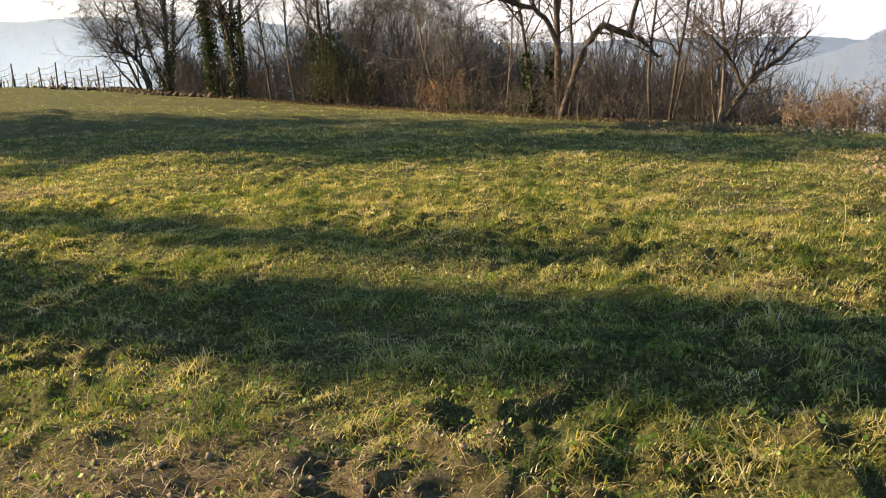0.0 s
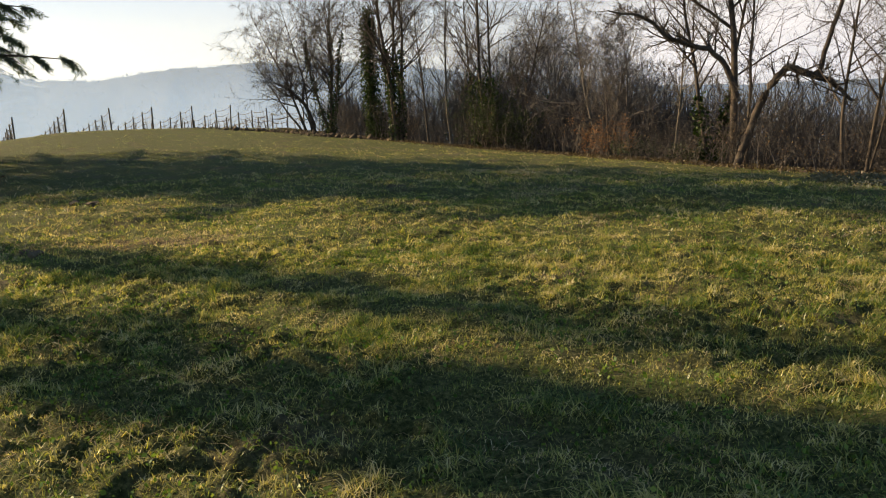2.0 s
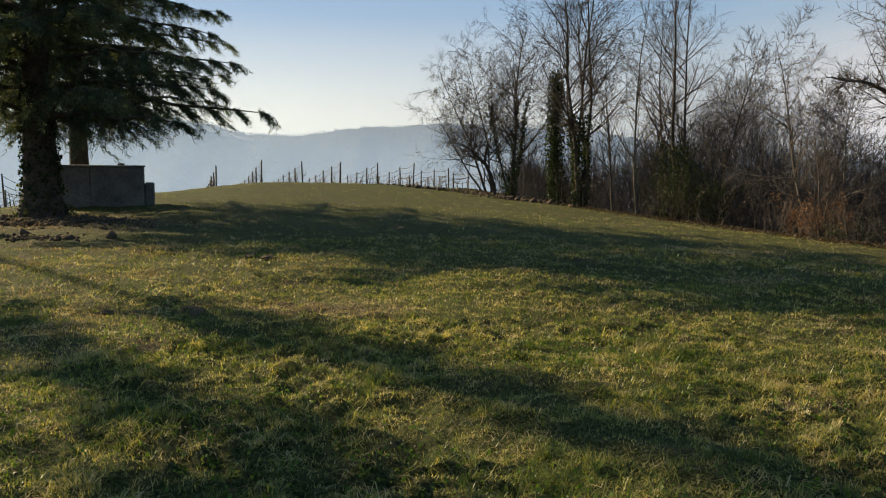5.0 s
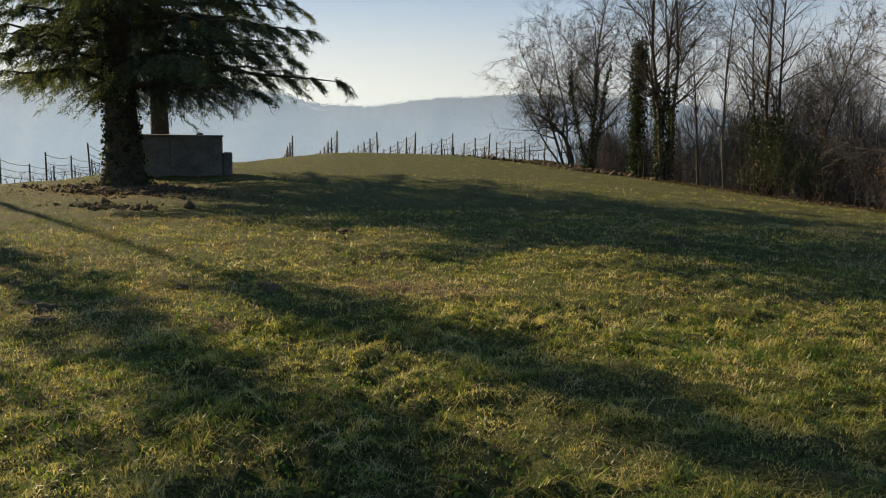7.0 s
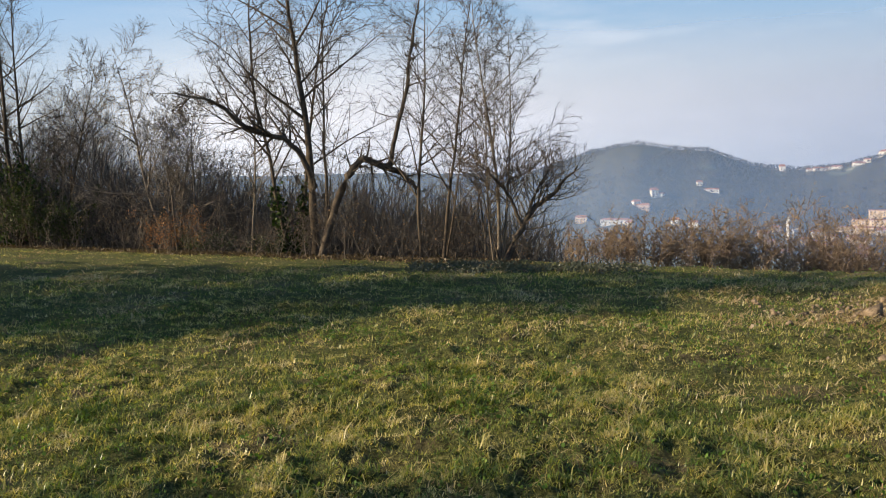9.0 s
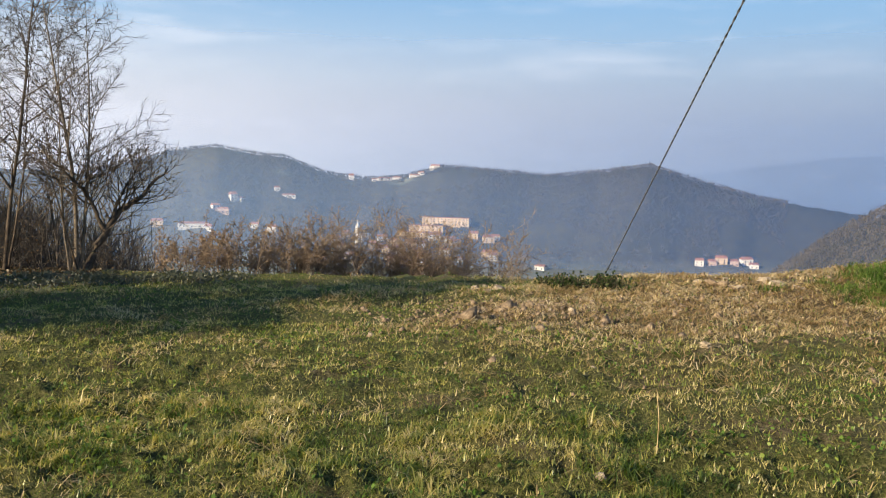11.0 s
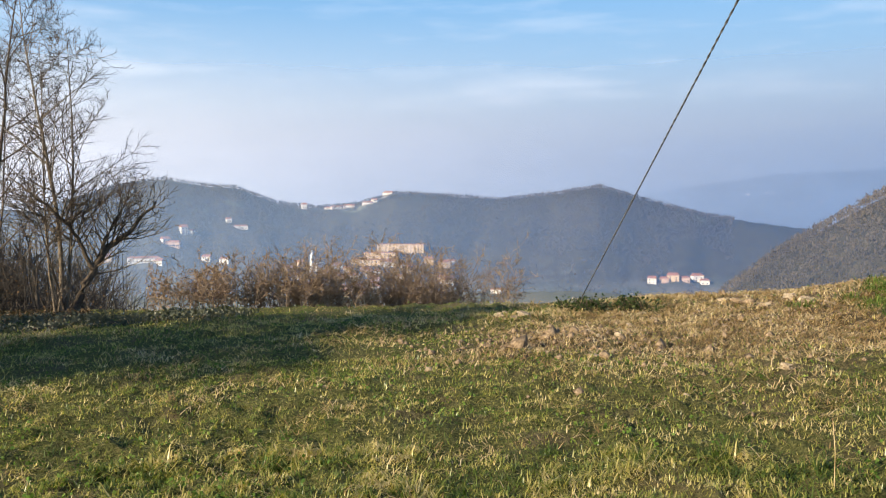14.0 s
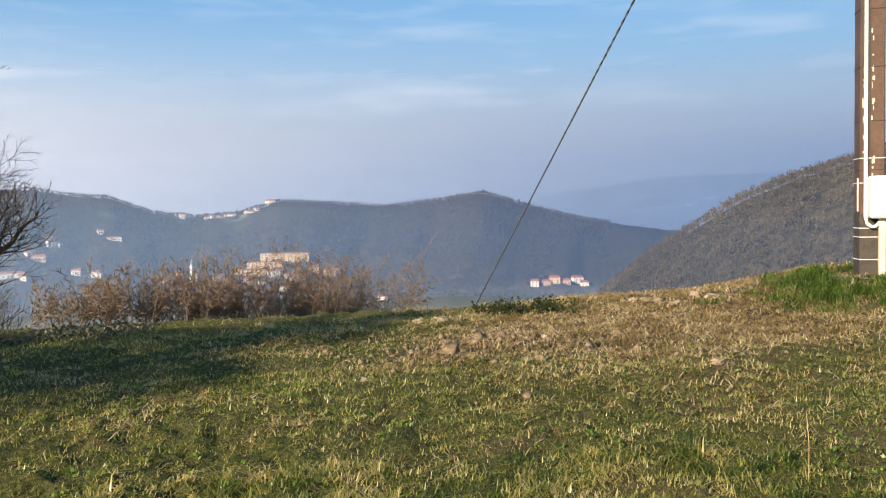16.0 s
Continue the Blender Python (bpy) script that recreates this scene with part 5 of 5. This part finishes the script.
def blades(name, x, y, d, long, wide, rng, mat, label, stiff=0.5, category="grass", simple=False):
    n = len(x)
    z = land(x, y) + fine(x, y) - 0.01
    a = rng.uniform(0, 2 * np.pi, n)
    lean = rng.uniform(0.5, 2.9, n) * (1.25 - stiff)
    w = np.stack([np.cos(a), np.sin(a), 0 * a], -1)
    across = np.stack([-np.sin(a), np.cos(a), 0 * a], -1) * (wide / 2)[:, None]
    base = np.stack([x, y, z], -1)
    mid = base + w * (lean * long * 0.35)[:, None] + np.array([0, 0, 1.0]) * (long * 0.6)[:, None]
    tip = base + w * (lean * long * 1.0)[:, None] + np.array([0, 0, 1.0]) * (long * np.clip(1.0 - 0.42 * lean, 0.12, 1))[:, None]
    if simple:
        v = np.stack([base - across, base + across, tip], 1).reshape(-1, 3)
        return tagged(new(name, mesh_from(name, v, np.arange(3 * n).reshape(-1, 3), mat)), label, category, kind="stuff")
    v = np.stack([base - across, base + across, mid + across * 0.75, mid - across * 0.75, tip], 1).reshape(-1, 3)
    o = (np.arange(n) * 5)[:, None]
    f = np.concatenate([o + np.array([[0, 1, 2]]), o + np.array([[0, 2, 3]]), o + np.array([[3, 2, 4]])], 1).reshape(-1, 3)
    ob = new(name, mesh_from(name, v, f, mat))
    return tagged(ob, label, category, kind="stuff")


def build_turf():
    rng = np.random.default_rng(21)
    # tufts: several blades spreading from one crown
    for name, label, zones in (("grass", "short winter turf, green with yellowed blades", [(0, 4.8, 640)]), ("far_grass", "short winter turf stretching to the edge of the field", [(4.8, 9, 340), (9, 15, 200), (15, 25, 85), (25, 56, 24)])):
        x, y, d = scatter(rng, zones)
        tuft = value_noise(x, y, 0.33, 1) * 0.6 + value_noise(x, y, 0.12, 2) * 0.4
        area = value_noise(x, y, 1.6, 3)
        bare = np.clip(bareness(x, y) + 0.35 * (value_noise(x, y, 0.5, 4) - 0.45), 0, 1)
        keep = rng.random(len(x)) < np.clip(0.16 + 2.6 * (tuft - 0.36), 0.06, 1) * (1 - 0.88 * bare)
        x, y, d, tuft, area = x[keep], y[keep], d[keep], tuft[keep], area[keep]
        size = (1 - 0.25 * np.clip(d / 8, 0, 1)) * (0.022 + 0.22 * np.clip(tuft - 0.40, 0, 1) ** 1.35 + 0.014 * area) * rng.uniform(0.6, 1.5, len(x))
        x, y, d, size = (np.repeat(q, 5) for q in (x, y, d, size))
        spread = 0.016 * (1 + d / 7)
        x, y = x + rng.normal(0, 1, len(x)) * spread, y + rng.normal(0, 1, len(x)) * spread
        long = size * rng.uniform(0.45, 1.25, len(x)) * (1 + d / 80)
        wide = (0.0046 if name == "grass" else 0.0034) * (1 + d / 7.5) * rng.uniform(0.6, 1.4, len(x))
        blades(name, x, y, d, long, wide, rng, GRASS, label, 0.4 if name == "grass" else 0.15, simple=name == "far_grass")
    # low dense carpet of short blades and moss between the tufts
    x, y, d = scatter(rng, [(0, 4.5, 3600), (4.5, 8, 1500), (8, 13, 420)])
    keep = rng.random(len(x)) < (0.45 + 0.55 * value_noise(x, y, 0.2, 9)) * (1 - 0.5 * bareness(x, y))
    x, y, d = x[keep], y[keep], d[keep]
    c = np.stack([x, y, land(x, y) + fine(x, y) - 0.004], -1)
    a = rng.uniform(0, 2 * np.pi, len(x))
    w = np.stack([np.cos(a), np.sin(a), 0 * a], -1) * rng.uniform(0.2, 1.0, (len(x), 1))
    s1 = (rng.uniform(0.016, 0.042, len(x)) * (1 + d / 14))[:, None]
    u = np.stack([-np.sin(a), np.cos(a), 0 * a], -1) * (0.0022 * (1 + d / 5))[:, None]
    v = np.stack([c - u, c + u, c + w * s1 + np.array([0, 0, 1.0]) * s1 * rng.uniform(0.3, 1.0, (len(x), 1))], 1).reshape(-1, 3)
    tagged(new("moss", mesh_from("moss", v, np.arange(len(v)).reshape(-1, 3), GRASS)), "low moss and short blades between the tufts of grass", "moss", kind="stuff")
    x, y, d = scatter(rng, [(0, 4.5, 480), (4.5, 8, 420), (8, 14, 300), (14, 24, 30)])
    dry = value_noise(x, y, 0.45, 5) * 0.6 + 0.9 * bareness(x, y)
    keep = rng.random(len(x)) < np.clip((dry - 0.37) * 6.0, 0.03, 1)
    x, y, d = x[keep], y[keep], d[keep]
    blades("withered_grass", x, y, d, rng.uniform(0.018, 0.05, len(x)) * (1 + np.clip(d, 0, 12) / 9), 0.0038 * (1 + d / 6.5), rng, STRAW, "withered straw-coloured grass lying in the turf", -0.25)
    # mat of dead grass over the broken ground by the pole
    x, y = rng.uniform(4.2, 15.0, 60000), rng.uniform(3.4, 12.0, 60000)
    dry = bareness(x, y) + 0.7 * (value_noise(x, y, 0.55, 14) - 0.5) + 0.5 * (value_noise(x, y, 0.16, 15) - 0.5)
    keep = (rng.random(60000) < np.clip(dry * 1.2, 0, 1)) & (x > 3)
    x, y = x[keep], y[keep]
    d = np.hypot(x + 1, y - 4)
    blades("dead_grass", x, y, d, rng.uniform(0.035, 0.10, len(x)), 0.0042 * (1 + d / 6.5), rng, STRAW, "matted tan dead grass over broken ground", -0.15)
    # fresh green tussocks on the spoil heap
    hx, hy = rng.normal(10.8, 0.75, 90), rng.normal(5.45, 0.5, 90)
    x, y = np.repeat(hx, 55) + rng.normal(0, 0.09, 4950), np.repeat(hy, 55) + rng.normal(0, 0.09, 4950)
    clear = np.hypot(x - 11.62, y - 4.93) > 0.55
    x, y = x[clear], y[clear]
    d = np.hypot(x + 1.5, y - 5)
    blades("green_tussocks", x, y, d, rng.uniform(0.07, 0.22, len(x)), 0.0045 * (1 + d / 9), rng, CLOVER, "fresh green grass tussocks on the heap by the pole", 0.55)
    x, y, d = scatter(rng, [(0, 4.5, 130), (4.5, 8, 90), (8, 14, 40), (14, 20, 10)])
    keep = rng.random(len(x)) < np.clip(value_noise(x, y, 0.8, 6) * 2 - 0.75, 0, 1) * (1 - bareness(x, y))
    x, y, d = x[keep], y[keep], d[keep]
    c = np.stack([x, y, land(x, y) + fine(x, y) + rng.uniform(0.01, 0.05, len(x))], -1)
    c = np.repeat(c, 3, 0) + rng.normal(0, 0.018, (3 * len(c), 3)) * np.array([1, 1, 0.4])
    v, f = leaf_cards(rng, c, 0.024)
    tagged(new("meadow_weed", mesh_from("meadow_weed", v, f, CLOVER)), "broad-leaved clover and weeds among the grass", "weeds", kind="stuff")


build_turf()


def soil_crumbs():
    """Loose broken earth on the bare places."""
    rng = np.random.default_rng(58)
    x = np.concatenate([rng.normal(9.4, 2.0, 3000), rng.normal(6.5, 0.9, 2200), rng.normal(-0.9, 0.9, 2600)])
    y = np.concatenate([rng.normal(7.4, 1.2, 3000), rng.normal(8.8, 0.55, 2200), rng.normal(2.4, 0.45, 2600)])
    n = len(x)
    keep = rng.random(n) < 0.25 + value_noise(x, y, 0.6, 12)
    x, y = x[keep], y[keep]
    n = len(x)
    s = 0.010 * np.exp(rng.normal(0.35, 0.55, n)) * np.where(x > 3, 1.2, 0.45)
    tip = np.array([[1, 0, 0], [-1, 0, 0], [0, 1, 0], [0, -1, 0], [0, 0, 0.8], [0, 0, -0.8]], float)
    v = tip[None] * rng.uniform(0.6, 1.3, (n, 6, 1)) + rng.normal(0, 0.22, (n, 6, 3))
    a = rng.uniform(0, 6.28, n)
    ca, sa2 = np.cos(a)[:, None], np.sin(a)[:, None]
    v = np.stack([v[..., 0] * ca - v[..., 1] * sa2, v[..., 0] * sa2 + v[..., 1] * ca, v[..., 2]], -1) * s[:, None, None]
    v += np.stack([x, y, land(x, y) + fine(x, y) + 0.2 * s], -1)[:, None, :]
    f = np.array([[0, 2, 4], [2, 1, 4], [1, 3, 4], [3, 0, 4], [2, 0, 5], [1, 2, 5], [3, 1, 5], [0, 3, 5]])
    f = (np.arange(n) * 6)[:, None, None] + f[None]
    ob = new("soil_crumbs", mesh_from("soil_crumbs", v.reshape(-1, 3), f.reshape(-1, 3), SOIL))
    return tagged(ob, "dry tan crumbs of broken soil on bare ground", "soil", kind="stuff")


soil_crumbs()


def turned_soil(x, y, spread_x, spread_y, count, size, seed, label):
    """Dark lumps of dug or heaped earth, too many to count."""
    rng = np.random.default_rng(seed)
    px, py = rng.normal(x, spread_x, count), rng.normal(y, spread_y, count)
    s = size * np.exp(rng.normal(0, 0.45, count))
    tip = np.array([[1, 0, 0], [-1, 0, 0], [0, 1, 0], [0, -1, 0], [0, 0, 0.7], [0, 0, -0.7]], float)
    v = (tip[None] * rng.uniform(0.6, 1.3, (count, 6, 1)) + rng.normal(0, 0.22, (count, 6, 3))) * s[:, None, None]
    v += np.stack([px, py, land(px, py) + fine(px, py) + 0.15 * s], -1)[:, None, :]
    f = np.array([[0, 2, 4], [2, 1, 4], [1, 3, 4], [3, 0, 4], [2, 0, 5], [1, 2, 5], [3, 1, 5], [0, 3, 5]])
    f = (np.arange(count) * 6)[:, None, None] + f[None]
    return tagged(new("turned_soil", mesh_from("turned_soil", v.reshape(-1, 3), f.reshape(-1, 3), CLOD)), label, "soil", kind="stuff")


turned_soil(-18.8, 16.7, 1.7, 0.6, 1500, 0.04, 1, "dark heaped earth and litter round the cedar's foot")
turned_soil(-15.6, 13.7, 0.8, 0.25, 260, 0.04, 2, "dark strip of broken earth in the grass")
for k, (az, r) in enumerate([(18.5, 41.5), (21.0, 43.5), (16.5, 38.5), (24.5, 44.5)]):
    x, y = bearing(az, r)
    turned_soil(x, y, 1.5, 0.5, 260, 0.07, 10 + k, "dark broken earth along the foot of the trees")


def grey_weeds():
    """Low greyish withered weeds along the rim of the field."""
    rng = np.random.default_rng(91)
    n = 130
    az, r = np.radians(rng.uniform(-40, -22, n)), rng.uniform(13.2, 15.4, n)
    x, y = -1.6 - np.sin(az) * r, 4.5 + np.cos(az) * r
    c = np.repeat(np.stack([x, y, land(x, y) + fine(x, y) + 0.03], -1), 60, 0)
    c = c + rng.normal(0, 1, c.shape) * np.array([0.13, 0.13, 0.05])
    v, f = leaf_cards(rng, c, 0.05)
    return tagged(new("grey_weeds", mesh_from("grey_weeds", v, f, GREY_WEED)), "low grey-green withered weeds along the rim", "weeds", kind="stuff")


GREY_WEED = leafy("grey_weeds", [(0.2, (0.06, 0.068, 0.05)), (0.6, (0.085, 0.09, 0.066)), (0.95, (0.13, 0.128, 0.10))], 1.2, 0.2)
grey_weeds()


# ---- bent dry stalk ----
sz = height(2.62, 5.25)
stalk = thing("dry_stalk", 2.62, 5.25, sz, "tall dry weed stalk bent over at the top", "weed")
part("stem", tubes("stem", [([(0, 0, -0.02), (0.01, 0, 0.18), (-0.005, 0.01, 0.33), (-0.02, 0.01, 0.36), (-0.12, 0.02, 0.35), (-0.24, 0.03, 0.33)], [0.0022, 0.002, 0.002, 0.0018, 0.0015, 0.0012])], 5, STRAW), stalk)
rng = np.random.default_rng(4)
v, f = leaf_cards(rng, np.array([0, 0, 0.03]) + rng.normal(0, 1, (10, 3)) * np.array([0.03, 0.03, 0.015]), 0.013)
part("withered_leaves", mesh_from("withered_leaves", v, f, STRAW), stalk)["kind"] = "stuff"
